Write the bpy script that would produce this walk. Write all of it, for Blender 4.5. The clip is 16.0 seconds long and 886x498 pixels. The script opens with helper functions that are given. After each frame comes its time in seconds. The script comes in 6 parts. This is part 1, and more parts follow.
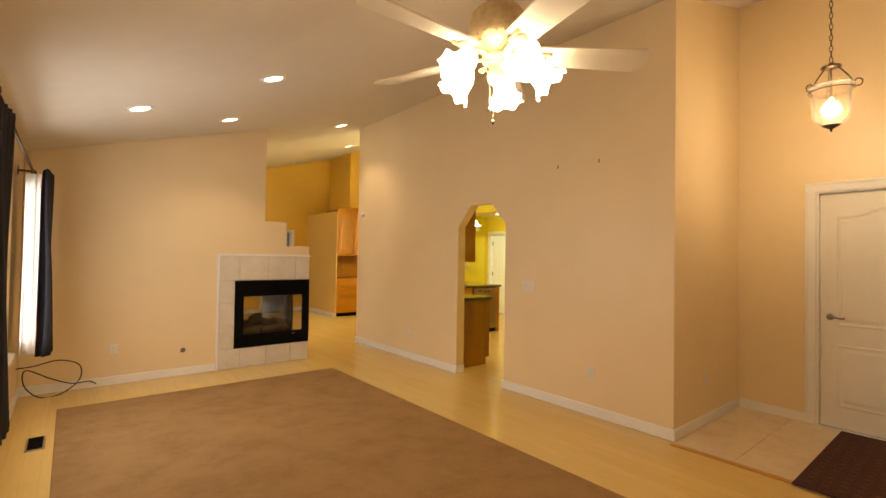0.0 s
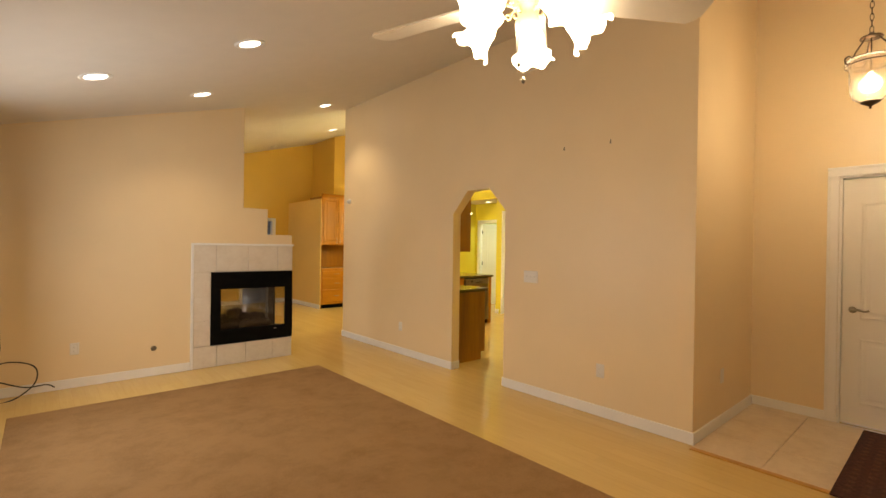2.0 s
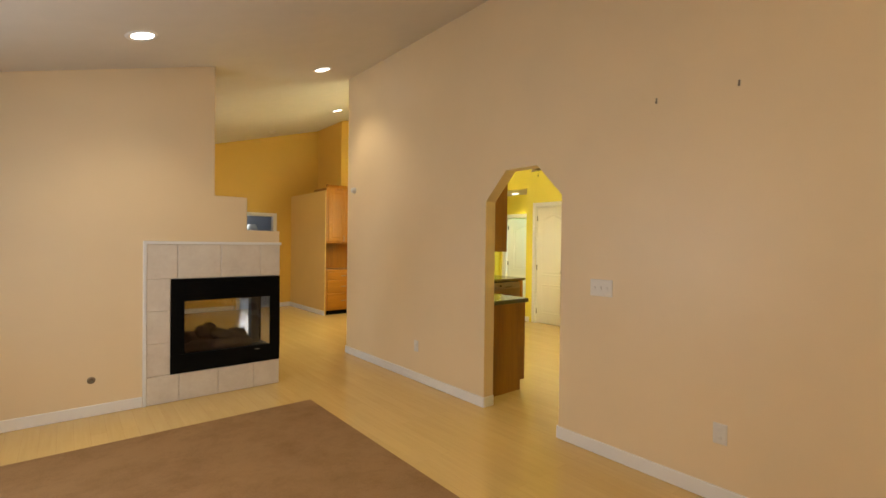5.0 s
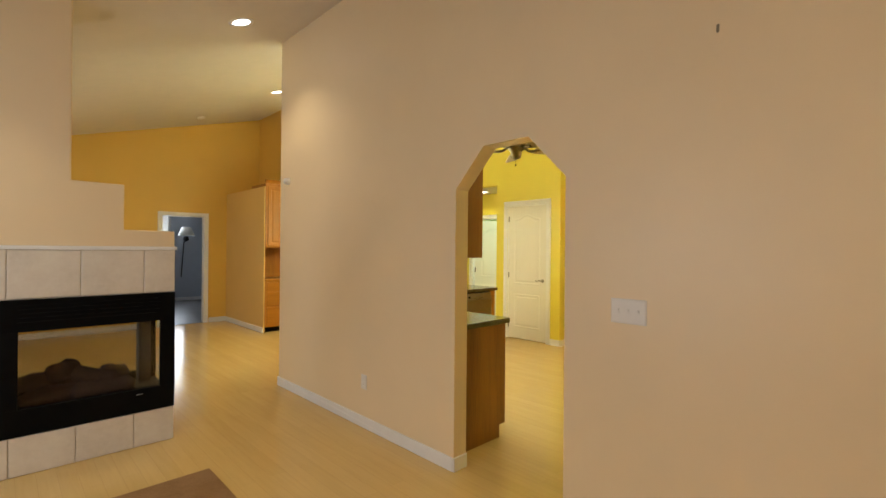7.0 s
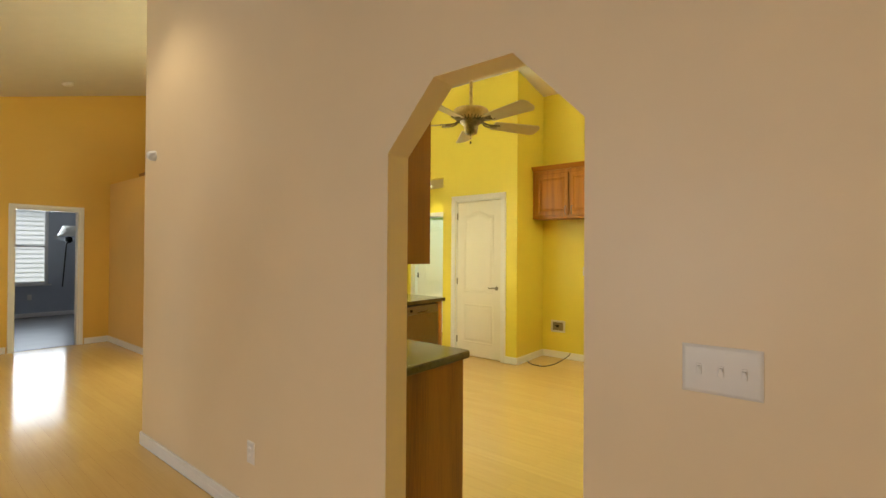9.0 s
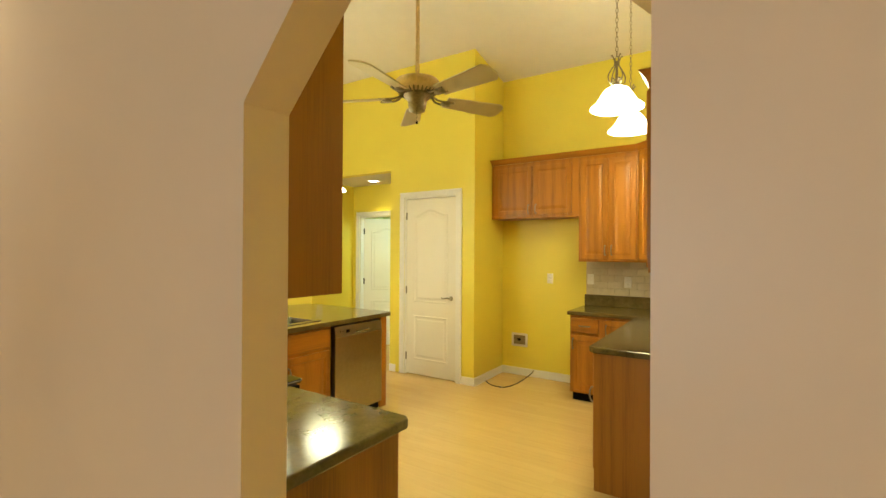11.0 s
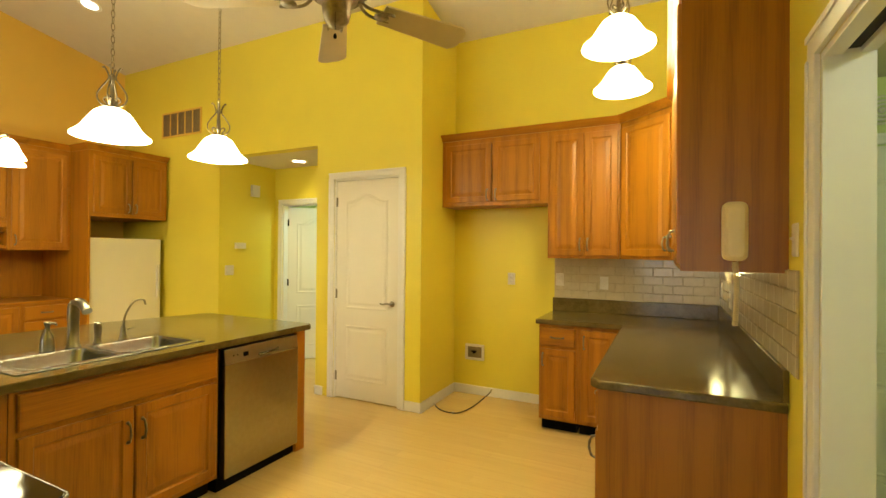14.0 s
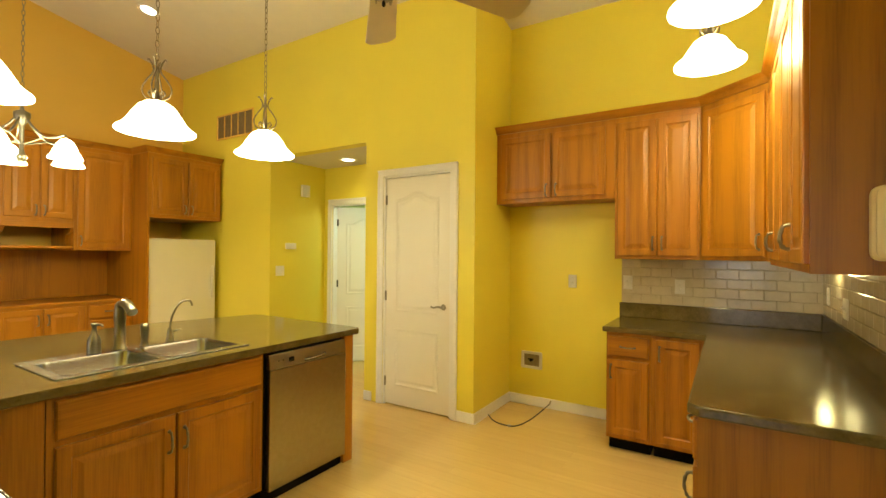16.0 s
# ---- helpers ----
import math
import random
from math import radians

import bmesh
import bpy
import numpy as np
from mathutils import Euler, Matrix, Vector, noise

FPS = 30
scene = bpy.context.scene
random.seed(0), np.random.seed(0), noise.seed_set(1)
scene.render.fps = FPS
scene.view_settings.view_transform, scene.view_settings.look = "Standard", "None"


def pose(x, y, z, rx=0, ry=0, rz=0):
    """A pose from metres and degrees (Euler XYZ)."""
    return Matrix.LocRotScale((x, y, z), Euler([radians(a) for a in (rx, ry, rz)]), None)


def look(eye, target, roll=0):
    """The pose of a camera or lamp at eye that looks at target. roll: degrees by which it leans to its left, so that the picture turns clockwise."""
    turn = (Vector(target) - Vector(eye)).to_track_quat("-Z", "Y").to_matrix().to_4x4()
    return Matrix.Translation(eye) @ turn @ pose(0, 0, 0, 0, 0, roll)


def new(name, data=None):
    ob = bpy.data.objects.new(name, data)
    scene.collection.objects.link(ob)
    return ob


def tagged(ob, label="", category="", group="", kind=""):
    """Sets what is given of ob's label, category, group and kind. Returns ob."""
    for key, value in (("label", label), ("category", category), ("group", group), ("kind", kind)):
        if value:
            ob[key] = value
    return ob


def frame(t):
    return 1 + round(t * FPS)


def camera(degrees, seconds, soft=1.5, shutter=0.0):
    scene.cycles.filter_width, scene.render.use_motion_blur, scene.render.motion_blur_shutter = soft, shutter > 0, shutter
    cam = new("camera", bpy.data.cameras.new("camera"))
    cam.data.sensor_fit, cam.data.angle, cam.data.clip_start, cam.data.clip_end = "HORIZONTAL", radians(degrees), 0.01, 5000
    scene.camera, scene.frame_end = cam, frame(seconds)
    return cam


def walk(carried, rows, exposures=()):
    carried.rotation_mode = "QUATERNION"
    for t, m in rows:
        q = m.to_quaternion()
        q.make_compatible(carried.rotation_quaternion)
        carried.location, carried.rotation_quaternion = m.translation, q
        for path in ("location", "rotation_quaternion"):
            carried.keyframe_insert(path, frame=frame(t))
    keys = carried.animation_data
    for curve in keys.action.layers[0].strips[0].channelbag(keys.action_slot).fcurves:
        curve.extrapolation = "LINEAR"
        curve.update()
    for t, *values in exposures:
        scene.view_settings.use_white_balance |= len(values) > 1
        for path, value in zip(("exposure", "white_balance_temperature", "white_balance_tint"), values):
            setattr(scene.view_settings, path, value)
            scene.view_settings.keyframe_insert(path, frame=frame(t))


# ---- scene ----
cam = camera(88.4, 16.0)
EXPOSURES = [(0.0, -0.15, 8250, 15), (2.0, -0.18, 7500, 13), (3.7, -0.22, 6900, 11), (6.5, -0.3, 6250, 9), (9.2, -0.3, 6200, 8), (11.5, -0.17, 6300, 9), (12.5, -0.3, 6750, 10), (16.0, -0.3, 6900, 11)]
PATH = [
    (0, (0.398, 0.436, 1.413), (1.664, 1.983, 1.451), 0.91),
    (0.5, (0.366, 0.513, 1.415), (1.647, 2.049, 1.433), 0.86),
    (1, (0.396, 0.599, 1.417), (1.689, 2.125, 1.419), 1.21),
    (1.5, (0.449, 0.695, 1.417), (1.769, 2.198, 1.413), 0.93),
    (2, (0.537, 0.796, 1.415), (1.859, 2.296, 1.406), 0.84),
    (2.5, (0.642, 0.916, 1.413), (1.940, 2.437, 1.398), 0.67),
    (3, (0.750, 1.066, 1.411), (2.031, 2.602, 1.388), 0.64),
    (3.5, (0.863, 1.245, 1.409), (2.125, 2.796, 1.384), 0.67),
    (6, (1.637, 2.241, 1.429), (2.942, 3.756, 1.418), 0.68),
    (6.5, (1.825, 2.435, 1.421), (3.168, 3.917, 1.413), 0.50),
    (7, (2.016, 2.636, 1.416), (3.411, 4.070, 1.419), 0.51),
    (7.5, (2.207, 2.840, 1.413), (3.650, 4.225, 1.414), 0.40),
    (8, (2.394, 3.040, 1.413), (3.900, 4.355, 1.417), 0.46),
    (8.5, (2.598, 3.226, 1.414), (4.148, 4.489, 1.427), 0.56),
    (9, (2.847, 3.389, 1.413), (4.411, 4.635, 1.430), 0.37),
    (11.3, (3.609, 3.905, 1.491), (5.330, 4.924, 1.506), 0.26),
    (11.5, (3.661, 3.991, 1.479), (5.415, 4.951, 1.499), 0.18),
    (12, (3.758, 4.098, 1.456), (5.577, 4.930, 1.474), 0.12),
    (12.5, (3.908, 4.145, 1.444), (5.752, 4.920, 1.452), -0.19),
    (13, (4.085, 4.225, 1.441), (5.935, 4.985, 1.448), -0.01),
    (13.5, (4.239, 4.259, 1.441), (6.073, 5.057, 1.449), 0.15),
    (14, (4.383, 4.296, 1.440), (6.180, 5.173, 1.451), 0.47),
    (14.5, (4.472, 4.382, 1.437), (6.240, 5.318, 1.451), 0.65),
    (15, (4.532, 4.430, 1.433), (6.270, 5.419, 1.449), 0.65),
    (15.5, (4.568, 4.439, 1.429), (6.280, 5.473, 1.447), 0.52),
    (16, (4.590, 4.462, 1.429), (6.286, 5.523, 1.444), 0.46),
]
walk(cam, [(t, look(eye, target, roll)) for t, eye, target, roll in PATH], exposures=EXPOSURES)

# ---- world and daylight ----
world = bpy.data.worlds.new("world")
scene.world = world
world.use_nodes = True
wn, wl = world.node_tree.nodes, world.node_tree.links
sky = wn.new("ShaderNodeTexSky")
sky.sky_type, sky.sun_disc, sky.sun_elevation, sky.sun_rotation = "NISHITA", False, radians(35), radians(200)
wl.new(sky.outputs[0], wn["Background"].inputs[0])
wn["Background"].inputs[1].default_value = 0.15
sun = new("sun", bpy.data.lights.new("sun", "SUN"))
sun.data.energy, sun.data.angle, sun.data.color = 5.0, radians(12), (1, 0.95, 0.88)
sun.matrix_world = look((0, 0, 20), (3, 8, 0))

WARM = (1.0, 0.80, 0.53)
KITCHEN = (1.0, 0.94, 0.42)


# The kitchen side is laid out from its own origin, a step further in than the living room's.
LIVING, KITCHEN_SIDE = Vector((0, 0, 0)), Vector((0.08, 0.155, 0))
origin = LIVING.copy()


def lamp(name, x, y, z, watts, colour=WARM, radius=0.05, kind="POINT", size=0.12):
    ob = new(name, bpy.data.lights.new(name, kind))
    ob.data.energy, ob.data.color = watts, colour
    if kind == "AREA":
        ob.data.shape, ob.data.size = "DISK", size
    else:
        ob.data.shadow_soft_size = radius
    if kind == "SPOT":
        ob.data.spot_size, ob.data.spot_blend = radians(120), 0.7
    at = Vector((x, y, z)) + origin
    ob.matrix_world = look(at, at + Vector((0, 0.0001, -1)))
    return ob


def ceil_z(x):
    """Height of the vaulted ceiling: it rises from the west wall to the ridge and falls again."""
    return min(3.045 + 0.284 * (x - 2.353), 3.76 - 0.2 * (x - 7.87))


RIDGE = 6.11
lamp("fan_light", 1.80, 1.80, 2.10, 33, WARM, 0.10)
for cx, cy, w in ((1.64, 4.16, 30), (0.82, 4.94, 22), (1.69, 5.66, 26), (3.50, 6.69, 36)):
    lamp("can_light", cx, cy, ceil_z(cx) - 0.03, w, WARM, 0.06, "SPOT")
lamp("foyer_light", 4.59, 1.195, 2.52, 40, WARM, 0.06)
origin = KITCHEN_SIDE.copy()
for cx, cy, w in ((4.96, 9.265, 46), (6.89, 9.455, 46)):
    lamp("can_light", cx, cy, ceil_z(cx) - 0.03, w, WARM, 0.06, "SPOT")
lamp("hall_light", 8.40, 8.05, 2.46, 14, KITCHEN, 0.06, "SPOT")
for px, py, pz, w in ((5.70, 6.785, 2.03, 3), (6.38, 6.835, 2.045, 3), (5.02, 6.74, 2.03, 3), (6.81, 4.365, 2.505, 9), (7.487, 4.40, 2.505, 9)):
    lamp("pendant_light", px, py, pz + 0.02, w, KITCHEN, 0.07)
lamp("chandelier_light", 5.60, 8.35, 1.93, 24, KITCHEN, 0.15)
lamp("cabinet_light", 8.06, 3.81, 1.335, 2.0, KITCHEN, 0.03)
# Fill without a fitting, added to brighten the laundry passage and its doorway jamb.
lamp("laundry_light", 5.35, 2.75, 2.38, 34, (0.86, 1.0, 0.80), 0.1)
# Added out of view in place of daylight, to whiten the half-open hall door.
lamp("far_room_light", 9.15, 7.0, 2.25, 48, (0.72, 1.0, 0.95), 0.2)

origin = LIVING.copy()
for wx, wy, wz, sx, sz, tx, ty, e in ((0.075, 4.5, 1.32, 1.8, 1.3, 1, 0, 36), (0.075, 8.95, 1.37, 1.5, 1.2, 1, 0, 34), (4.94, 15.96, 1.5, 1.1, 1.5, 0, -1, 28)):
    ob = new("window_daylight", bpy.data.lights.new("window_daylight", "AREA"))
    ob.data.energy, ob.data.color, ob.data.shape, ob.data.size, ob.data.size_y = e, (0.86, 0.93, 1.0), "RECTANGLE", sx, sz
    ob.matrix_world = look((wx, wy, wz), (wx + tx, wy + ty, wz))

# ---- materials ----


def nodes_of(name):
    m = bpy.data.materials.new(name)
    m.use_nodes = True
    return m, m.node_tree.nodes, m.node_tree.links, m.node_tree.nodes["Principled BSDF"]


def ramp(nd, stops):
    r = nd.new("ShaderNodeValToRGB")
    while len(r.color_ramp.elements) < len(stops):
        r.color_ramp.elements.new(0.5)
    for e, (p, c) in zip(r.color_ramp.elements, stops):
        e.position, e.color = p, (*c, 1)
    return r


def coords(nd, ln, scale=(1, 1, 1), rot=(0, 0, 0)):
    tc, mp = nd.new("ShaderNodeNewGeometry"), nd.new("ShaderNodeMapping")
    ln.new(tc.outputs["Position"], mp.inputs[0])
    mp.inputs["Scale"].default_value, mp.inputs["Rotation"].default_value = scale, rot
    return mp


def noise_tex(nd, ln, vec, scale, detail=4, rough=0.55):
    n = nd.new("ShaderNodeTexNoise")
    ln.new(vec.outputs[0], n.inputs["Vector"])
    n.inputs["Scale"].default_value, n.inputs["Detail"].default_value, n.inputs["Roughness"].default_value = scale, detail, rough
    return n


def bumped(nd, ln, bsdf, height, strength, distance=0.002):
    b = nd.new("ShaderNodeBump")
    b.inputs["Strength"].default_value, b.inputs["Distance"].default_value = strength, distance
    ln.new(height, b.inputs["Height"])
    ln.new(b.outputs[0], bsdf.inputs["Normal"])


def shade(c, f):
    return tuple(min(1, v * f) for v in c)


def plain(name, colour, rough=0.5, metal=0.0, vary=0.06, scale=6, bump=0.0, bscale=200, coat=0.0):
    m, nd, ln, b = nodes_of(name)
    v = coords(nd, ln)
    n = noise_tex(nd, ln, v, scale)
    r = ramp(nd, [(0.3, shade(colour, 1 - vary)), (0.7, shade(colour, 1 + vary))])
    ln.new(n.outputs[0], r.inputs[0])
    ln.new(r.outputs[0], b.inputs["Base Color"])
    b.inputs["Roughness"].default_value, b.inputs["Metallic"].default_value = rough, metal
    b.inputs["Coat Weight"].default_value = coat
    if bump:
        bumped(nd, ln, b, noise_tex(nd, ln, v, bscale, 3).outputs[0], bump)
    return m


def wood(name, light, dark, along, rough=0.40, coat=0.06, fine=1.0):
    """Oak: long stretched grain along one axis, cathedral waves, fine pores."""
    m, nd, ln, b = nodes_of(name)
    sc = [14.0, 14.0, 14.0]
    sc[along] = 1.1
    v = coords(nd, ln, tuple(s * fine for s in sc))
    big = noise_tex(nd, ln, v, 0.9, 3, 0.5)
    wv = nd.new("ShaderNodeTexWave")
    wv.wave_type, wv.bands_direction = "RINGS", "XYZ"[along]
    wv.inputs["Scale"].default_value, wv.inputs["Distortion"].default_value, wv.inputs["Detail"].default_value = 0.22, 11.0, 3.0
    wv.inputs["Detail Scale"].default_value = 0.7
    ln.new(v.outputs[0], wv.inputs["Vector"])
    sp = [160.0, 160.0, 160.0]
    sp[along] = 5
    pores = noise_tex(nd, ln, coords(nd, ln, tuple(sp)), 1.0, 2)
    mix = nd.new("ShaderNodeMath")
    mix.operation = "MULTIPLY_ADD"
    ln.new(wv.outputs[1], mix.inputs[0])
    mix.inputs[1].default_value = 0.20
    soft = nd.new("ShaderNodeMath")
    soft.operation = "MULTIPLY_ADD"
    ln.new(big.outputs[0], soft.inputs[0])
    soft.inputs[1].default_value, soft.inputs[2].default_value = 0.5, 0.22
    ln.new(soft.outputs[0], mix.inputs[2])
    add = nd.new("ShaderNodeMath")
    add.operation = "MULTIPLY_ADD"
    ln.new(pores.outputs[0], add.inputs[0])
    add.inputs[1].default_value = 0.5
    ln.new(mix.outputs[0], add.inputs[2])
    oi = nd.new("ShaderNodeObjectInfo")
    rnd = nd.new("ShaderNodeMath")
    rnd.operation = "MULTIPLY_ADD"
    ln.new(oi.outputs["Random"], rnd.inputs[0])
    rnd.inputs[1].default_value = 0.16
    ln.new(add.outputs[0], rnd.inputs[2])
    r = ramp(nd, [(0.52, dark), (0.78, tuple(0.62 * a + 0.38 * c for a, c in zip(light, dark))), (0.98, light)])
    ln.new(rnd.outputs[0], r.inputs[0])
    ln.new(r.outputs[0], b.inputs["Base Color"])
    b.inputs["Roughness"].default_value, b.inputs["Coat Weight"].default_value = rough, coat
    b.inputs["Coat Roughness"].default_value = 0.25
    bumped(nd, ln, b, pores.outputs[0], 0.12, 0.001)
    return m


def laminate():
    m, nd, ln, b = nodes_of("maple_laminate")
    v = coords(nd, ln, (1, 1, 1), (0, 0, radians(90)))
    br = nd.new("ShaderNodeTexBrick")
    ln.new(v.outputs[0], br.inputs["Vector"])
    br.inputs["Scale"].default_value, br.inputs["Brick Width"].default_value, br.inputs["Row Height"].default_value = 1.0, 1.2, 0.095
    br.inputs["Mortar Size"].default_value, br.inputs["Mortar Smooth"].default_value = 0.0012, 0.3
    br.inputs["Color1"].default_value, br.inputs["Color2"].default_value = (0.73, 0.53, 0.215, 1), (0.69, 0.495, 0.195, 1)
    br.inputs["Mortar"].default_value = (0.63, 0.43, 0.175, 1)
    g = noise_tex(nd, ln, coords(nd, ln, (22, 1.3, 1)), 1.6, 5, 0.6)
    r = ramp(nd, [(0.3, (0.93, 0.91, 0.88)), (0.7, (1, 1, 1))])
    ln.new(g.outputs[0], r.inputs[0])
    mx = nd.new("ShaderNodeMix")
    mx.data_type, mx.blend_type = "RGBA", "MULTIPLY"
    mx.inputs[0].default_value = 1
    ln.new(br.outputs[0], mx.inputs[6])
    ln.new(r.outputs[0], mx.inputs[7])
    ln.new(mx.outputs[2], b.inputs["Base Color"])
    rr = ramp(nd, [(0.3, (0.09,) * 3), (0.75, (0.17,) * 3)])
    ln.new(noise_tex(nd, ln, coords(nd, ln), 2.2, 4).outputs[0], rr.inputs[0])
    ln.new(rr.outputs[0], b.inputs["Roughness"])
    bumped(nd, ln, b, g.outputs[0], 0.02, 0.002)
    return m


def carpet():
    m, nd, ln, b = nodes_of("brown_carpet")
    v = coords(nd, ln)
    a, f = noise_tex(nd, ln, v, 3.4, 6, 0.7), noise_tex(nd, ln, v, 150, 3, 0.7)
    mixn = nd.new("ShaderNodeMath")
    mixn.operation = "MULTIPLY_ADD"
    ln.new(f.outputs[0], mixn.inputs[0])
    mixn.inputs[1].default_value = 0.75
    ln.new(a.outputs[0], mixn.inputs[2])
    r = ramp(nd, [(0.4, (0.185, 0.102, 0.046)), (0.96, (0.345, 0.210, 0.103))])
    ln.new(mixn.outputs[0], r.inputs[0])
    ln.new(r.outputs[0], b.inputs["Base Color"])
    b.inputs["Roughness"].default_value, b.inputs["Specular IOR Level"].default_value = 0.95, 0.1
    bumped(nd, ln, b, f.outputs[0], 0.8, 0.006)
    return m


def stone(name, c1, c2, c3, rough=0.3, scale=9.0):
    """Mottled laminate worktop or ceramic tile."""
    m, nd, ln, b = nodes_of(name)
    v = coords(nd, ln)
    a, f = noise_tex(nd, ln, v, scale, 8, 0.68), noise_tex(nd, ln, v, scale * 7, 4, 0.6)
    k = nd.new("ShaderNodeMath")
    k.operation = "MULTIPLY_ADD"
    ln.new(f.outputs[0], k.inputs[0])
    k.inputs[1].default_value = 0.35
    ln.new(a.outputs[0], k.inputs[2])
    oi, kk = nd.new("ShaderNodeObjectInfo"), nd.new("ShaderNodeMath")
    kk.operation = "MULTIPLY_ADD"
    ln.new(oi.outputs["Random"], kk.inputs[0])
    kk.inputs[1].default_value = 0.06
    ln.new(k.outputs[0], kk.inputs[2])
    r = ramp(nd, [(0.5, c1), (0.7, c2), (0.92, c3)])
    ln.new(kk.outputs[0], r.inputs[0])
    ln.new(r.outputs[0], b.inputs["Base Color"])
    b.inputs["Roughness"].default_value = rough
    bumped(nd, ln, b, f.outputs[0], 0.06, 0.001)
    return m


def glow(name, colour, strength):
    m, nd, ln, b = nodes_of(name)
    b.inputs["Base Color"].default_value = (0.9, 0.88, 0.82, 1)
    b.inputs["Emission Color"].default_value = (*colour, 1)
    b.inputs["Emission Strength"].default_value = strength
    b.inputs["Roughness"].default_value = 0.4
    return m


def glass(name, tint=(1, 1, 1), rough=0.0):
    m, nd, ln, b = nodes_of(name)
    b.inputs["Base Color"].default_value = (*tint, 1)
    b.inputs["Transmission Weight"].default_value, b.inputs["Roughness"].default_value, b.inputs["IOR"].default_value = 1, rough, 1.45
    return m


M_CREAM = plain("cream_wall_paint", (0.81, 0.655, 0.435), 0.42, vary=0.025, scale=1.5, bump=0.12, bscale=90)
M_YELLOW = plain("yellow_wall_paint", (0.80, 0.68, 0.085), 0.42, vary=0.025, scale=1.5, bump=0.12, bscale=90)
M_OCHRE = plain("golden_wall_paint", (0.78, 0.50, 0.10), 0.42, vary=0.025, scale=1.5, bump=0.12, bscale=90)
M_GOLD = plain("pale_gold_wall_paint", (0.80, 0.55, 0.19), 0.42, vary=0.025, scale=1.5, bump=0.12, bscale=90)
M_GREEN = plain("pale_green_wall_paint", (0.66, 0.74, 0.36), 0.5, vary=0.02, bump=0.1, bscale=90)
M_BLUE = plain("blue_grey_wall_paint", (0.46, 0.50, 0.58), 0.6, vary=0.03)
M_CEIL = plain("white_ceiling_paint", (0.70, 0.65, 0.59), 0.85, vary=0.02, bump=0.35, bscale=60)
M_TRIM = plain("white_trim_paint", (0.83, 0.82, 0.82), 0.35, vary=0.015)
M_DOOR = plain("white_door_paint", (0.80, 0.77, 0.72), 0.38, vary=0.01, bump=0.015, bscale=40)
M_FLOOR = laminate()
M_CARPET = carpet()
M_GREYFLOOR = plain("grey_bedroom_floor", (0.13, 0.12, 0.115), 0.35, vary=0.15, scale=3)
M_OAK = wood("oak_upright", (0.44, 0.175, 0.010), (0.185, 0.064, 0.004), 2)
M_OAKX = wood("oak_lengthwise_x", (0.44, 0.175, 0.010), (0.185, 0.064, 0.004), 0)
M_OAKY = wood("oak_lengthwise_y", (0.44, 0.175, 0.010), (0.185, 0.064, 0.004), 1)
M_PANEL = wood("oak_side_panel", (0.36, 0.145, 0.010), (0.15, 0.054, 0.004), 2, 0.42, 0.1)
M_TOP = stone("brown_mottled_worktop", (0.080, 0.056, 0.018), (0.128, 0.092, 0.032), (0.172, 0.128, 0.050), 0.15, 10)
M_TILE = stone("beige_stone_tile", (0.63, 0.57, 0.50), (0.69, 0.63, 0.56), (0.74, 0.69, 0.62), 0.3, 5)
M_FTILE = stone("beige_floor_tile", (0.60, 0.47, 0.33), (0.68, 0.55, 0.40), (0.74, 0.62, 0.47), 0.3, 5)
M_SUBWAY = stone("cream_subway_tile", (0.50, 0.43, 0.31), (0.58, 0.50, 0.37), (0.64, 0.56, 0.43), 0.14, 4)
M_GROUT = plain("grout", (0.44, 0.38, 0.30), 0.9, vary=0.08, scale=30)
M_GROUT2 = plain("pale_grout", (0.58, 0.51, 0.42), 0.9, vary=0.06, scale=30)
M_GROUT3 = plain("tan_grout", (0.47, 0.40, 0.28), 0.8, vary=0.06, scale=30)
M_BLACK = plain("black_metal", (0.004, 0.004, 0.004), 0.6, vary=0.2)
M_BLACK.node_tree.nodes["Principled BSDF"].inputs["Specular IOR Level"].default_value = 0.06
M_CABLE = plain("black_rubber", (0.012, 0.011, 0.010), 0.6)
M_STEEL = plain("brushed_steel", (0.40, 0.37, 0.29), 0.30, 1.0, 0.05, 30)
M_SINK = plain("satin_steel", (0.30, 0.31, 0.33), 0.27, 1.0, 0.04, 20)
M_NICKEL = plain("brushed_nickel", (0.29, 0.27, 0.22), 0.28, 1.0, 0.05, 40)
M_BRONZE = plain("aged_pewter", (0.28, 0.24, 0.18), 0.42, 1.0, 0.2, 60)
M_DARKBRONZE = plain("dark_bronze", (0.10, 0.065, 0.04), 0.45, 0.8, 0.2, 60)
M_ANTIQUE = plain("antique_cream_enamel", (0.66, 0.52, 0.32), 0.4, 0.0, 0.15, 30)
M_BLADE = plain("white_fan_blade", (0.76, 0.71, 0.63), 0.45, vary=0.03)
M_BLADE2 = plain("beige_fan_blade", (0.62, 0.54, 0.40), 0.5, vary=0.05)
M_GLASSTOP = plain("black_ceramic_glass", (0.006, 0.006, 0.007), 0.06, vary=0.05)
M_PLASTIC = plain("white_plastic", (0.76, 0.73, 0.69), 0.35, vary=0.02)
M_IVORY = plain("ivory_plastic", (0.74, 0.62, 0.36), 0.35, vary=0.03)
M_APPL = plain("white_enamel", (0.76, 0.72, 0.62), 0.3, vary=0.015)
M_CURTAIN = plain("navy_curtain_cloth", (0.012, 0.012, 0.022), 0.85, vary=0.3, scale=60)
M_LINING = plain("white_curtain_lining", (0.80, 0.80, 0.80), 0.8, vary=0.04)
M_BLIND = plain("white_blind_slat", (0.80, 0.80, 0.78), 0.5, vary=0.02)
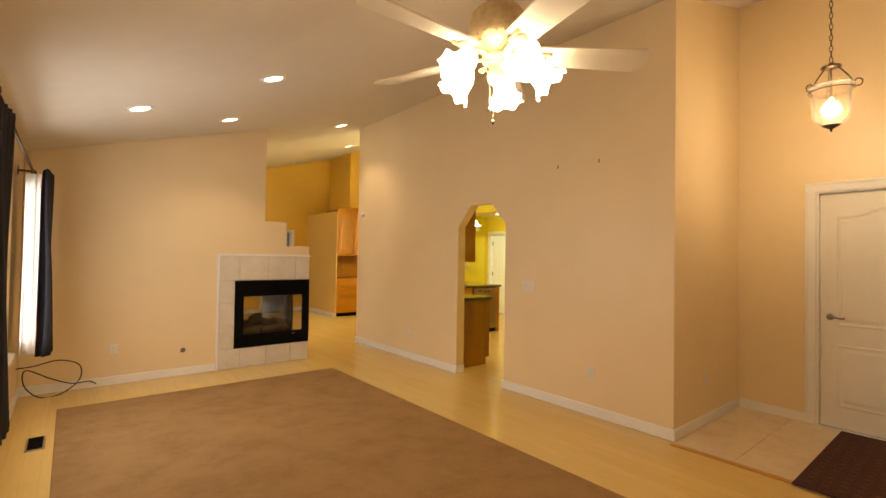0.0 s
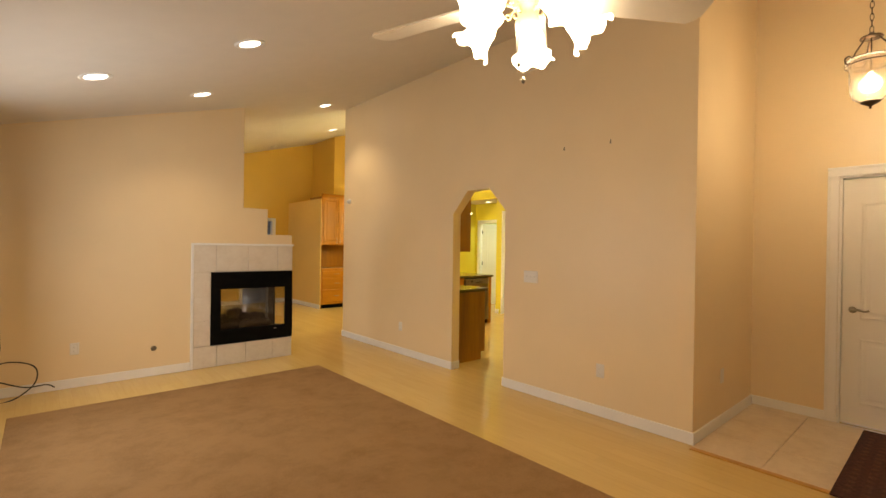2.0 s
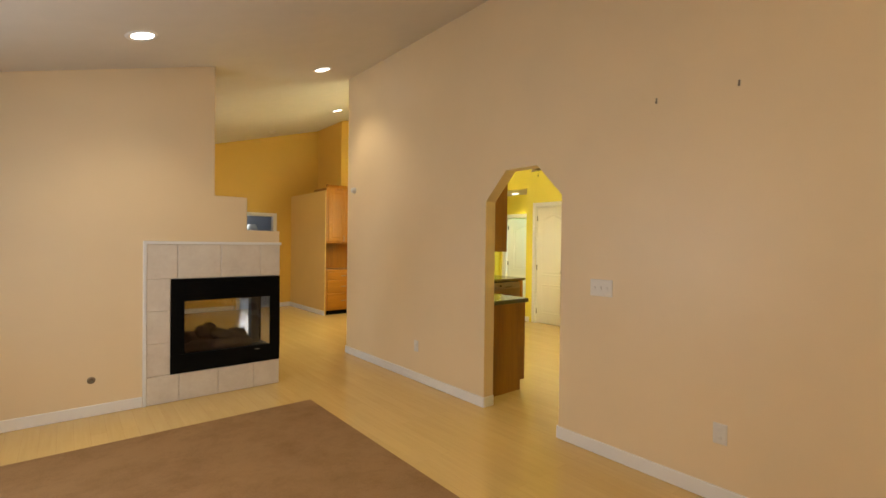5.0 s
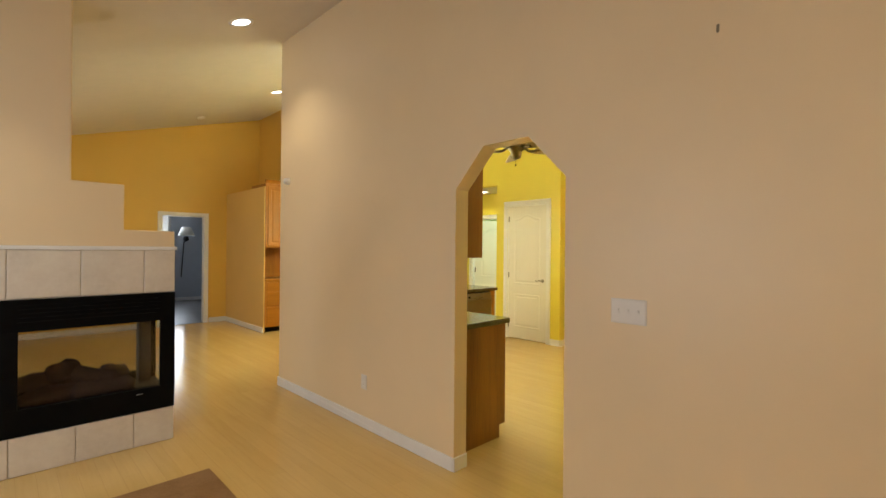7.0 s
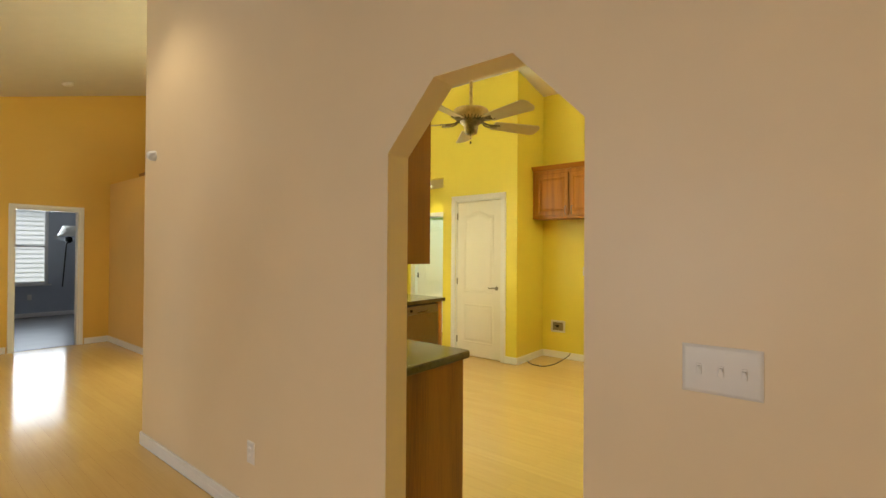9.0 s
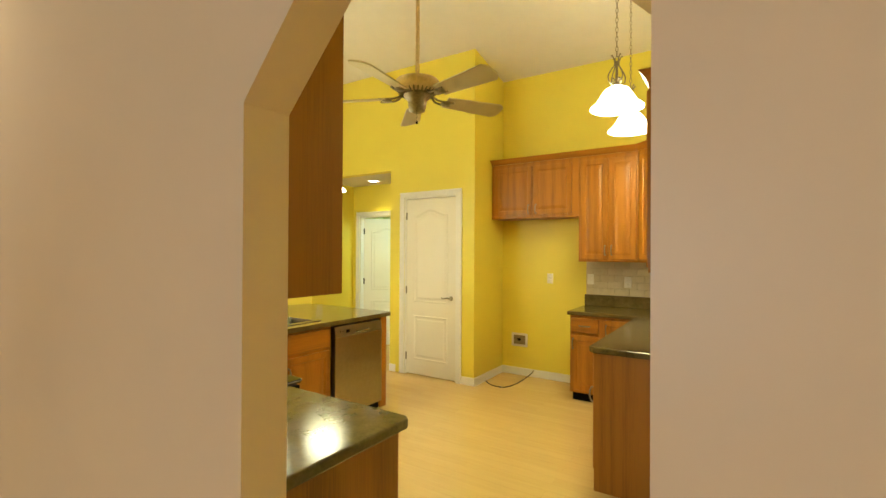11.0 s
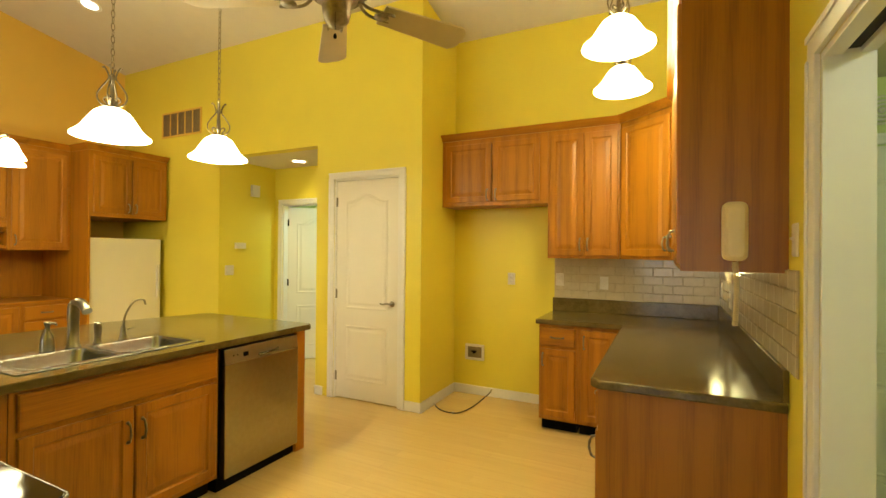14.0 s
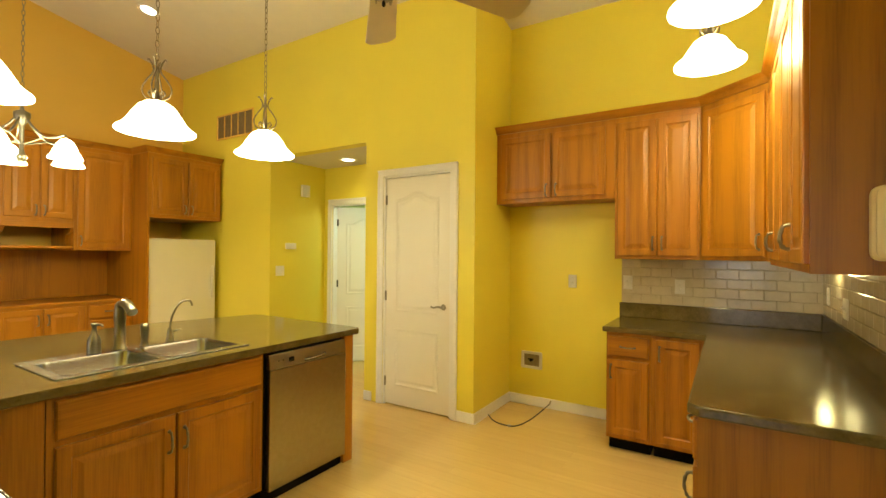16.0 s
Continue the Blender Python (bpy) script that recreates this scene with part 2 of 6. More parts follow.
M_LOG = plain("charred_ceramic_log", (0.030, 0.014, 0.009), 0.9, vary=0.6, scale=25, bump=0.8, bscale=40)
M_FIREBACK = plain("soot_grey_metal", (0.03, 0.028, 0.026), 0.7, vary=0.3)
M_MAT = plain("dark_door_mat", (0.060, 0.020, 0.014), 0.95, vary=0.5, scale=50, bump=0.8, bscale=150)
M_VENT = plain("brown_vent_metal", (0.26, 0.20, 0.11), 0.5, 0.3, 0.1, 20)
M_DARK = plain("dark_recess", (0.02, 0.017, 0.012), 0.8)
M_SHADE = glow("lit_alabaster_glass", (1.0, 0.92, 0.56), 25.0)
M_TULIP = glow("lit_tulip_glass", (1.0, 0.90, 0.70), 7.0)
M_BULB = glow("lit_bulb", (1.0, 0.90, 0.72), 14.0)
M_CAN = glow("lit_can_lens", (1.0, 0.94, 0.82), 9.0)
M_PANE = glass("window_glass")
M_FIREGLASS = glass("smoked_fire_glass", (0.63, 0.62, 0.60))
M_BELL = glass("seeded_glass", (1.0, 0.95, 0.86), 0.25)
M_LAMPSHADE = plain("white_lamp_shade", (0.8, 0.78, 0.72), 0.8)
M_STRIP = plain("oak_threshold", (0.52, 0.26, 0.05), 0.4, vary=0.1, scale=20)

# ---- mesh helpers ----


def box(bm, x0, x1, y0, y1, z0, z1):
    v = [bm.verts.new(p) for p in ((x0, y0, z0), (x1, y0, z0), (x1, y1, z0), (x0, y1, z0), (x0, y0, z1), (x1, y0, z1), (x1, y1, z1), (x0, y1, z1))]
    return [bm.faces.new([v[i] for i in f]) for f in ((3, 2, 1, 0), (4, 5, 6, 7), (0, 1, 5, 4), (1, 2, 6, 5), (2, 3, 7, 6), (3, 0, 4, 7))]


def prism(bm, pts, axis, a, b):
    """A polygon in the plane across axis, drawn out along it from a to b."""
    def at(p, c):
        return {0: (c, p[0], p[1]), 1: (p[0], c, p[1]), 2: (p[0], p[1], c)}[axis]
    lo, hi = [bm.verts.new(at(p, a)) for p in pts], [bm.verts.new(at(p, b)) for p in pts]
    bm.faces.new(lo)
    bm.faces.new(hi[::-1])
    n = len(pts)
    for i in range(n):
        bm.faces.new((lo[i], hi[i], hi[(i + 1) % n], lo[(i + 1) % n]))
    bmesh.ops.recalc_face_normals(bm, faces=bm.faces[:])


def lathe(bm, prof, x=0, y=0, z=0, seg=24, wave=None, m=None):
    """Turn a profile of (radius, height) round the upright. wave(i, a): a factor on the radius and a rise."""
    rings = []
    for i, (r, h) in enumerate(prof):
        ring = []
        for k in range(seg):
            a = 2 * math.pi * k / seg
            f, dz = wave(i, a) if wave else (1, 0)
            p = Vector((r * f * math.cos(a), r * f * math.sin(a), h + dz))
            ring.append(bm.verts.new(((m @ p) if m else p) + Vector((x, y, z))))
        rings.append(ring)
    for a, b in zip(rings, rings[1:]):
        for k in range(seg):
            f = bm.faces.new((a[k], a[(k + 1) % seg], b[(k + 1) % seg], b[k]))
            f.smooth = True


def tube(bm, pts, r, seg=8, closed=False):
    pts = [Vector(p) for p in pts]
    n = len(pts)
    rings, side = [], None
    for i, p in enumerate(pts):
        d = (pts[(i + 1) % n] - pts[i - 1]) if closed else (pts[min(i + 1, n - 1)] - pts[max(i - 1, 0)])
        d.normalize()
        if side is None:
            side = d.orthogonal().normalized()
        side = (side - d * side.dot(d)).normalized()
        up = d.cross(side)
        rr = r[i] if isinstance(r, (list, tuple)) else r
        rings.append([bm.verts.new(p + (side * math.cos(2 * math.pi * k / seg) + up * math.sin(2 * math.pi * k / seg)) * rr) for k in range(seg)])
    for i in range(n if closed else n - 1):
        a, b = rings[i], rings[(i + 1) % n]
        for k in range(seg):
            f = bm.faces.new((a[k], a[(k + 1) % seg], b[(k + 1) % seg], b[k]))
            f.smooth = True
    if not closed:
        bm.faces.new(rings[0][::-1])
        bm.faces.new(rings[-1])


def spline(pts, n=8):
    """Points along a smooth curve through pts."""
    p = [Vector(q) for q in pts]
    p = [2 * p[0] - p[1]] + p + [2 * p[-1] - p[-2]]
    out = []
    for i in range(1, len(p) - 2):
        for k in range(n):
            t = k / n
            a, b, c, d = p[i - 1], p[i], p[i + 1], p[i + 2]
            out.append(0.5 * (2 * b + (c - a) * t + (2 * a - 5 * b + 4 * c - d) * t * t + (3 * b - a - 3 * c + d) * t ** 3))
    return out + [p[-2]]


def nested(bm, outline, prof):
    """Loops of an outline, each at its inset and depth (towards -y), joined by strips and capped: panels and mouldings."""
    loops = [[bm.verts.new((x, y, z)) for x, z in outline(i)] for i, y in prof]
    for a, b in zip(loops, loops[1:]):
        n = len(a)
        for k in range(n):
            bm.faces.new((a[k], a[(k + 1) % n], b[(k + 1) % n], b[k]))
    bm.faces.new(loops[-1])


def rect(x0, x1, z0, z1):
    return lambda i: [(x0 + i, z0 + i), (x1 - i, z0 + i), (x1 - i, z1 - i), (x0 + i, z1 - i)]


def arched(x0, x1, z0, z1, rise):
    """A panel whose top edge swells in the middle like a drawn bow."""
    def out(i):
        a, b = x0 + i, x1 - i
        top = []
        for k in range(15):
            u = k / 14
            s = math.sin(math.pi * u)
            top.append((b + (a - b) * u, z1 - i + rise * (s ** 3)))
        return [(a, z0 + i), (b, z0 + i)] + top
    return out


def finish(name, bm, mats, bevel=0.0, smooth=False):
    mesh = bpy.data.meshes.new(name)
    bmesh.ops.remove_doubles(bm, verts=bm.verts[:], dist=1e-5)
    bmesh.ops.recalc_face_normals(bm, faces=bm.faces[:])
    if smooth:
        for f in bm.faces:
            f.smooth = True
    bm.to_mesh(mesh)
    bm.free()
    for m in (mats if isinstance(mats, (list, tuple)) else [mats]):
        mesh.materials.append(m)
    ob = new(name, mesh)
    ob.location = origin
    if bevel:
        md = ob.modifiers.new("bevel", "BEVEL")
        md.width, md.segments, md.limit_method, md.angle_limit = bevel, 2, "ANGLE", radians(40)
    return ob


def part(name, bm, mat, parent, label="", bevel=0.0, smooth=False):
    ob = finish(name, bm, mat, bevel, smooth)
    ob.parent, ob.location = parent, (0, 0, 0)
    if label:
        tagged(ob, label)
    return ob


def thing(name, label, category, m=None, group="", kind=""):
    ob = new(name)
    ob.empty_display_size = 0.1
    ob.matrix_world = Matrix.Translation(origin) @ (m or Matrix())
    return tagged(ob, label, category, group, kind)


def solid(name, label, mat, *boxes, bevel=0.0):
    """A piece of the setting made of boxes."""
    bm = bmesh.new()
    for b in boxes:
        box(bm, *b)
    return tagged(finish(name, bm, mat, bevel), label, name.rsplit("_", 1)[0].replace("_", " "), kind="structure")


def paint_faces(ob, pick):
    """Give each face the material slot that pick(normal, centre) names."""
    for f in ob.data.polygons:
        f.material_index = pick(f.normal, f.center)
    return ob

# ---- setting ----
WX, WX2 = 4.10, 4.215          # main wall between living room and kitchen
WEST, SOUTH, FIRE_Y = 0.03, -0.70, 6.46
BACK_X, PANTRY_X, KS_Y = 8.60, 7.87, 3.735
FAR_Y, HUTCH_Y = 11.77, 10.60
FDOOR_X, FOYER_Y = 5.49, 2.065

solid("floor_main", "pale maple laminate floor with a satin shine", M_FLOOR, (WEST - 0.12, 9.4, SOUTH - 0.1, FAR_Y + 0.2, -0.12, 0.0))
solid("floor_bedroom", "dark grey bedroom floor", M_GREYFLOOR, (1.5, 7.0, FAR_Y + 0.2, 16.4, -0.12, 0.002))
solid("floor_far_room", "pale floor of the room past the hall", M_FTILE, (9.4, 11.2, 6.6, 10.2, -0.12, 0.002))

# vaulted ceiling in two slopes, with flat pieces over hall, laundry and bedroom
bm = bmesh.new()
prism(bm, [(WEST - 0.15, ceil_z(WEST - 0.15)), (RIDGE, ceil_z(RIDGE)), (8.83, ceil_z(8.83)), (8.83, ceil_z(8.83) + 0.12), (RIDGE, ceil_z(RIDGE) + 0.12), (WEST - 0.15, ceil_z(WEST - 0.15) + 0.12)], 1, SOUTH - 0.15, FAR_Y + 0.31)
tagged(finish("ceiling", bm, M_CEIL), "white textured vaulted ceiling rising to a ridge", "ceiling", kind="structure")
solid("ceiling_hall", "flat white hall ceiling", M_CEIL, (PANTRY_X + 0.12 + 0.08, 11.2, 6.7, 10.4, 2.497, 2.60))
solid("ceiling_laundry", "flat white laundry ceiling", M_CEIL, (4.3, 7.82, 2.175, KS_Y - 0.121 + 0.155, 2.46, 2.58))
solid("ceiling_bedroom", "flat white bedroom ceiling", M_CEIL, (1.5, 7.0, FAR_Y + 0.32, 16.4, 2.46, 2.58))

# main wall with the clipped-corner archway
top = ceil_z(WX2) + 0.02
AY0, AY1 = 3.878, 4.665
ARCH = [(AY1, -0.02), (AY1, 1.80), (4.435, 2.045), (4.112, 2.045), (AY0, 1.80), (AY0, -0.02)]
bm = bmesh.new()
prism(bm, [(7.20, -0.02), (7.20, top), (FOYER_Y + 0.12, top), (FOYER_Y + 0.12, -0.02)] + ARCH[::-1], 0, WX, WX2)
w = finish("wall_main", bm, [M_CREAM, M_YELLOW])
paint_faces(w, lambda n, c: 1 if n.x > 0.5 else 0)
tagged(w, "cream painted wall pierced by an archway with clipped corners", "wall", kind="structure")

# west wall with a living-room window and a dining-room window
LW = (3.55, 5.45, 0.60, 2.03)
DW = (8.15, 9.75, 0.70, 2.03)
wt = ceil_z(WEST) + 0.05


def pierced(name, label, mats, axis, a, b, u0, u1, z1, holes, pick=None, z0=-0.02):
    """A wall across axis from a to b, from u0 to u1 and up to z1, with openings that go right through."""
    bm = bmesh.new()

    def put(p, q, lo, hi):
        if q - p > 1e-4 and hi - lo > 1e-4:
            box(bm, *((a, b, p, q) if axis == 0 else (p, q, a, b)), lo, hi)
    u = u0
    for h0, h1, zl, zh in sorted(holes):
        put(u, h0, z0, z1)
        put(h0, h1, z0, zl)
        put(h0, h1, zh, z1)
        u = h1
    put(u, u1, z0, z1)
    ob = finish(name, bm, mats)
    if pick:
        paint_faces(ob, pick)
    return tagged(ob, label, "wall", kind="structure")


pierced("wall_west", "cream painted outer wall with windows", [M_CREAM, M_OCHRE], 0, WEST - 0.14, WEST, SOUTH - 0.14, FAR_Y + 0.27, wt, [LW, DW], lambda n, c: 1 if c.y > 7.3 else 0)
bm = bmesh.new()
prism(bm, [(WEST - 0.14, -0.02), (5.72, -0.02), (5.72, ceil_z(5.72) + 0.03), (WEST - 0.14, ceil_z(WEST - 0.14) + 0.03)], 1, SOUTH - 0.14, SOUTH)
tagged(finish("wall_south", bm, M_CREAM), "plain cream wall behind the entry", "wall", kind="structure")

# fireplace wall, stepped down at its free end
STEP1, STEP2, FIRE_END, FB = 2.347, 2.636, 2.950, 7.02
BX0, BZ0, BZ1 = 1.995, 0.245, 1.085
bm = bmesh.new()
prism(bm, [(WEST, -0.02), (BX0, -0.02), (BX0, BZ1), (FIRE_END, BZ1), (FIRE_END, 1.535), (STEP2, 1.535), (STEP2, 1.85), (STEP1, 1.85), (STEP1, ceil_z(STEP1) + 0.03), (WEST, ceil_z(WEST) + 0.03)], 1, FIRE_Y, FB)
tagged(finish("wall_fireplace", bm, M_CREAM, 0.01), "cream chimney wall stepping down towards its free end", "wall", kind="structure")
solid("wall_fireplace_plinth", "plinth under the firebox", M_CREAM, (BX0, FIRE_END, FIRE_Y, FB, -0.02, BZ0))

# foyer walls
bm = bmesh.new()
prism(bm, [(WX, -0.02), (FDOOR_X + 0.12, -0.02), (FDOOR_X + 0.12, ceil_z(FDOOR_X) + 0.05), (WX, ceil_z(WX) + 0.03)], 1, FOYER_Y, FOYER_Y + 0.12)
w = finish("wall_foyer_side", bm, [M_CREAM, M_GREEN])
paint_faces(w, lambda n, c: 1 if n.y > 0.5 else 0)
tagged(w, "cream entry side wall", "wall", kind="structure")
pierced("wall_foyer_door", "cream wall round the front door", M_CREAM, 0, FDOOR_X, FDOOR_X + 0.14, SOUTH - 0.14, FOYER_Y, ceil_z(FDOOR_X) + 0.03, [(0.545, 1.46, -0.02, 2.045)])

origin = KITCHEN_SIDE.copy()
KW = WX2 - KITCHEN_SIDE.x      # the kitchen face of the main wall, from the kitchen's origin
# kitchen south wall with the pocket door, and the laundry passage behind it
PX0, PX1, PZ = 5.03, 5.98, 2.03
w = pierced("wall_kitchen_south", "yellow kitchen wall with a pocket doorway", [M_YELLOW, M_GREEN], 1, KS_Y - 0.12, KS_Y, KW, BACK_X + 0.12, 4.14, [(PX0, PX1, -0.02, PZ)], lambda n, c: 1 if n.y < -0.5 else 0)
solid("wall_laundry_end", "pale green wall at the end of the laundry passage", M_GREEN, (7.75, 7.87, 2.05, KS_Y - 0.12, -0.02, 2.5))
solid("wall_laundry_side", "pale green laundry wall", M_GREEN, (5.70, 7.75, 1.90, 2.02, -0.02, 2.5))

# kitchen back wall, pantry box, hall
bm = bmesh.new()
prism(bm, [(KS_Y - 0.12, -0.02), (6.10, -0.02), (6.10, 3.64), (KS_Y - 0.12, 3.64)], 0, BACK_X, BACK_X + 0.12)
tagged(finish("wall_kitchen_back", bm, M_YELLOW), "yellow kitchen wall behind the cabinets", "wall", kind="structure")
bm = bmesh.new()
prism(bm, [(PANTRY_X, -0.02), (BACK_X + 0.12, -0.02), (BACK_X + 0.12, 3.63), (PANTRY_X, 3.77)], 1, 6.10, 6.22)
tagged(finish("wall_pantry_side", bm, M_YELLOW), "yellow side wall of the pantry", "wall", kind="structure")
HALL0, HALL1, HALLZ, HALL_END = 7.30, 8.74, 2.497, 8.70
pierced("wall_pantry_front", "tall yellow wall with the pantry door and hall opening", M_YELLOW, 0, PANTRY_X, PANTRY_X + 0.12, 6.22, HUTCH_Y + 0.1, 3.775, [(6.322, 7.073, -0.02, 2.14), (HALL0, HALL1, -0.02, HALLZ)])
solid("wall_hall_north", "yellow hall side wall", M_YELLOW, (PANTRY_X + 0.12, HALL_END, HALL1, HALL1 + 0.12, -0.02, HALLZ))
solid("wall_hall_south", "yellow hall side wall", M_YELLOW, (PANTRY_X + 0.12, HALL_END, HALL0 - 0.12, HALL0, -0.02, HALLZ))
HD0, HD1 = 7.86, 8.60
pierced("wall_hall_end", "yellow wall at the end of the hall round an open door", M_YELLOW, 0, HALL_END, HALL_END + 0.12, 6.6, 10.2, HALLZ, [(HD0, HD1, -0.02, 2.03)])
solid("wall_far_room", "pale wall of the room past the hall", M_GREEN, (11.1, 11.2, 6.6, 10.2, -0.02, HALLZ), (HALL_END + 0.12, 11.1, 6.5, 6.6, -0.02, HALLZ), (HALL_END + 0.12, 11.1, 10.2, 10.3, -0.02, HALLZ))

# dining walls: far wall with the bedroom door, hutch recess with a ledge
bm = bmesh.new()
BD0, BD1, BDZ = 3.99, 4.71, 2.0
prism(bm, [(WEST - 0.15, -0.02), (BD0, -0.02), (BD0, BDZ), (BD1, BDZ), (BD1, -0.02), (5.84, -0.02), (5.84, ceil_z(5.84) + 0.03), (WEST - 0.15, ceil_z(WEST) + 0.0)], 1, FAR_Y, FAR_Y + 0.12)
w = finish("wall_far", bm, [M_OCHRE, M_BLUE])
paint_faces(w, lambda n, c: 1 if n.y > 0.5 else 0)
tagged(w, "golden dining wall with the bedroom doorway", "wall", kind="structure")
solid("wall_ledge", "pale golden wall end beside the hutch, topped by a plant ledge", M_GOLD, (5.09, 5.11, 10.0, FAR_Y, -0.02, 2.45), (5.11, 5.72, HUTCH_Y, FAR_Y, -0.02, 2.45), bevel=0.008)
bm = bmesh.new()
prism(bm, [(5.72, 2.45), (PANTRY_X + 0.12, 2.45), (PANTRY_X + 0.12, 3.755), (RIDGE - 0.08, ceil_z(RIDGE) + 0.0), (5.72, ceil_z(5.72) + 0.02)], 1, HUTCH_Y, HUTCH_Y + 0.12)
tagged(finish("wall_hutch_upper", bm, M_OCHRE), "golden wall above the hutch", "wall", kind="structure")
solid("wall_hutch_lower", "golden wall behind the hutch", M_OCHRE, (5.72, PANTRY_X + 0.12, HUTCH_Y, HUTCH_Y + 0.12, -0.02, 2.45))
solid("wall_ledge_upper", "golden wall above the ledge", M_OCHRE, (5.72, 5.84, HUTCH_Y + 0.12, FAR_Y, 2.45, 4.04))

# bedroom shell
BW = (3.95, 5.15, 0.69, 2.30)
pierced("wall_bedroom_far", "blue-grey bedroom wall with a window", M_BLUE, 1, 16.0, 16.12, 1.5, 7.0, 2.5, [BW])
solid("wall_bedroom_side", "blue-grey bedroom side walls", M_BLUE, (6.7, 6.82, FAR_Y + 0.12, 16.0, -0.02, 2.5), (1.5, 1.62, FAR_Y + 0.12, 16.0, -0.02, 2.5))

# ---- trim ----


def baseboard(n, label, *runs, h=0.09, t=0.014):
    bm = bmesh.new()
    for x0, x1, y0, y1 in runs:
        box(bm, x0, x1, y0, y1, 0.0, h)
    return tagged(finish(n, bm, M_TRIM, 0.005), label, "baseboard", kind="structure")


T = 0.014
origin = LIVING.copy()
baseboard("baseboard_living", "white painted baseboard", (WX - T, WX, AY1, 7.20), (WX - T, WX, FOYER_Y - T, AY0), (WX - T, WX2 + T, 7.20, 7.20 + T), (WX, FDOOR_X, FOYER_Y - T, FOYER_Y), (FDOOR_X - T, FDOOR_X, 1.535, FOYER_Y - T), (WX - 0.01, WX2, AY1 - T, AY1), (WX - 0.01, WX2, AY0, AY0 + T))
baseboard("baseboard_fireplace", "white painted baseboard under the chimney wall", (WEST, 1.785, FIRE_Y - T, FIRE_Y), (WEST, WEST + T, SOUTH, FIRE_Y - T))
origin = KITCHEN_SIDE.copy()
baseboard("baseboard_kitchen", "white painted kitchen baseboard", (PANTRY_X - T, PANTRY_X, 6.10 - T, 6.262), (PANTRY_X - T, PANTRY_X, 7.205, HALL0), (PANTRY_X, BACK_X, 6.10 - T, 6.10), (BACK_X - T, BACK_X, 5.08, 6.10 - T), (PANTRY_X - T, PANTRY_X, HALL1, 9.6), (PANTRY_X + 0.12, HALL_END, HALL1 - T, HALL1))
baseboard("baseboard_dining", "white painted dining baseboard", (BD1 + 0.07, 5.09, FAR_Y - T, FAR_Y), (WEST - 0.06, BD0 - 0.07, FAR_Y - T, FAR_Y), (5.09 - T, 5.09, 10.0, FAR_Y - T))
baseboard("baseboard_bedroom", "white bedroom baseboard", (1.62, 6.7, 16.0 - T, 16.0), (6.7 - T, 6.7, FAR_Y + 0.12, 16.0))


def casing(name, label, axis, face, out, u0, u1, z, w=0.062, t=0.016, mat=None):
    """Moulded trim round a doorway in the wall across axis; out: which way the room lies (+1 or -1)."""
    bm = bmesh.new()
    a, b = sorted((face, face + out * t))
    c, d = sorted((face + out * t, face + out * (t + 0.007)))

    def put(p, q, lo, hi, inner):
        for s, e, k in ((a, b, 0), (c, d, inner)):
            pp, qq, l2, h2 = p, q, lo, hi
            if k == 1:
                pp = q - 0.02
            elif k == 2:
                qq = p + 0.02
            elif k == 3:
                l2 = hi - 0.02
            box(bm, *((s, e, pp, qq) if axis == 0 else (pp, qq, s, e)), l2, h2)
    put(u0 - w, u0, 0, z, 2)
    put(u1, u1 + w, 0, z, 1)
    put(u0 - w, u1 + w, z, z + w, 3)
    return tagged(finish(name, bm, mat or M_TRIM, 0.003), label, "door casing", kind="structure")


def jambs(name, label, axis, a, b, u0, u1, z, t=0.018):
    bm = bmesh.new()
    for p, q, lo, hi in ((u0, u0 + t, 0, z), (u1 - t, u1, 0, z), (u0 + t, u1 - t, z - t, z)):
        box(bm, *((a, b, p, q) if axis == 0 else (p, q, a, b)), lo, hi)
    return tagged(finish(name, bm, M_TRIM, 0.002), label, "door jamb", kind="structure")


origin = LIVING.copy()
casing("trim_front_door", "white casing round the front door", 0, FDOOR_X, -1, 0.545, 1.46, 2.045, 0.075)
jambs("trim_front_jamb", "white front door jamb", 0, FDOOR_X, FDOOR_X + 0.14, 0.545, 1.46, 2.045)
origin = KITCHEN_SIDE.copy()
casing("trim_pantry_door", "cream casing round the pantry door", 0, PANTRY_X, -1, 6.322, 7.073, 2.14)
jambs("trim_pantry_jamb", "cream pantry door jamb", 0, PANTRY_X, PANTRY_X + 0.12, 6.322, 7.073, 2.14)
casing("trim_pocket_door", "cream casing round the pocket doorway", 1, KS_Y, 1, PX0, PX1, PZ, 0.075)
casing("trim_bedroom_door", "cream casing round the bedroom doorway", 1, FAR_Y, -1, BD0, BD1, BDZ, 0.055)
jambs("trim_bedroom_jamb", "white bedroom door jamb", 1, FAR_Y, FAR_Y + 0.12, BD0, BD1, BDZ)
casing("trim_hall_door", "white casing round the open hall door", 0, HALL_END, -1, HD0, HD1, 2.03)
jambs("trim_hall_jamb", "white hall door jamb", 0, HALL_END, HALL_END + 0.12, HD0, HD1, 2.03)
# pocket frame: jamb faces and a head with the dark track slot
solid("trim_pocket_jamb", "white pocket door jamb with a track slot in its head", M_TRIM, (PX1 - 0.018, PX1, KS_Y - 0.12, KS_Y, 0, PZ), (PX0, PX0 + 0.018, KS_Y - 0.12, KS_Y, 0, PZ), (PX0 + 0.018, PX1 - 0.018, KS_Y - 0.045, KS_Y, PZ - 0.02, PZ), (PX0 + 0.018, PX1 - 0.018, KS_Y - 0.12, KS_Y - 0.085, PZ - 0.02, PZ))
solid("trim_pocket_track", "dark pocket door track", M_DARK, (PX0 + 0.018, PX1 - 0.018, KS_Y - 0.085, KS_Y - 0.045, PZ - 0.006, PZ))
origin = LIVING.copy()
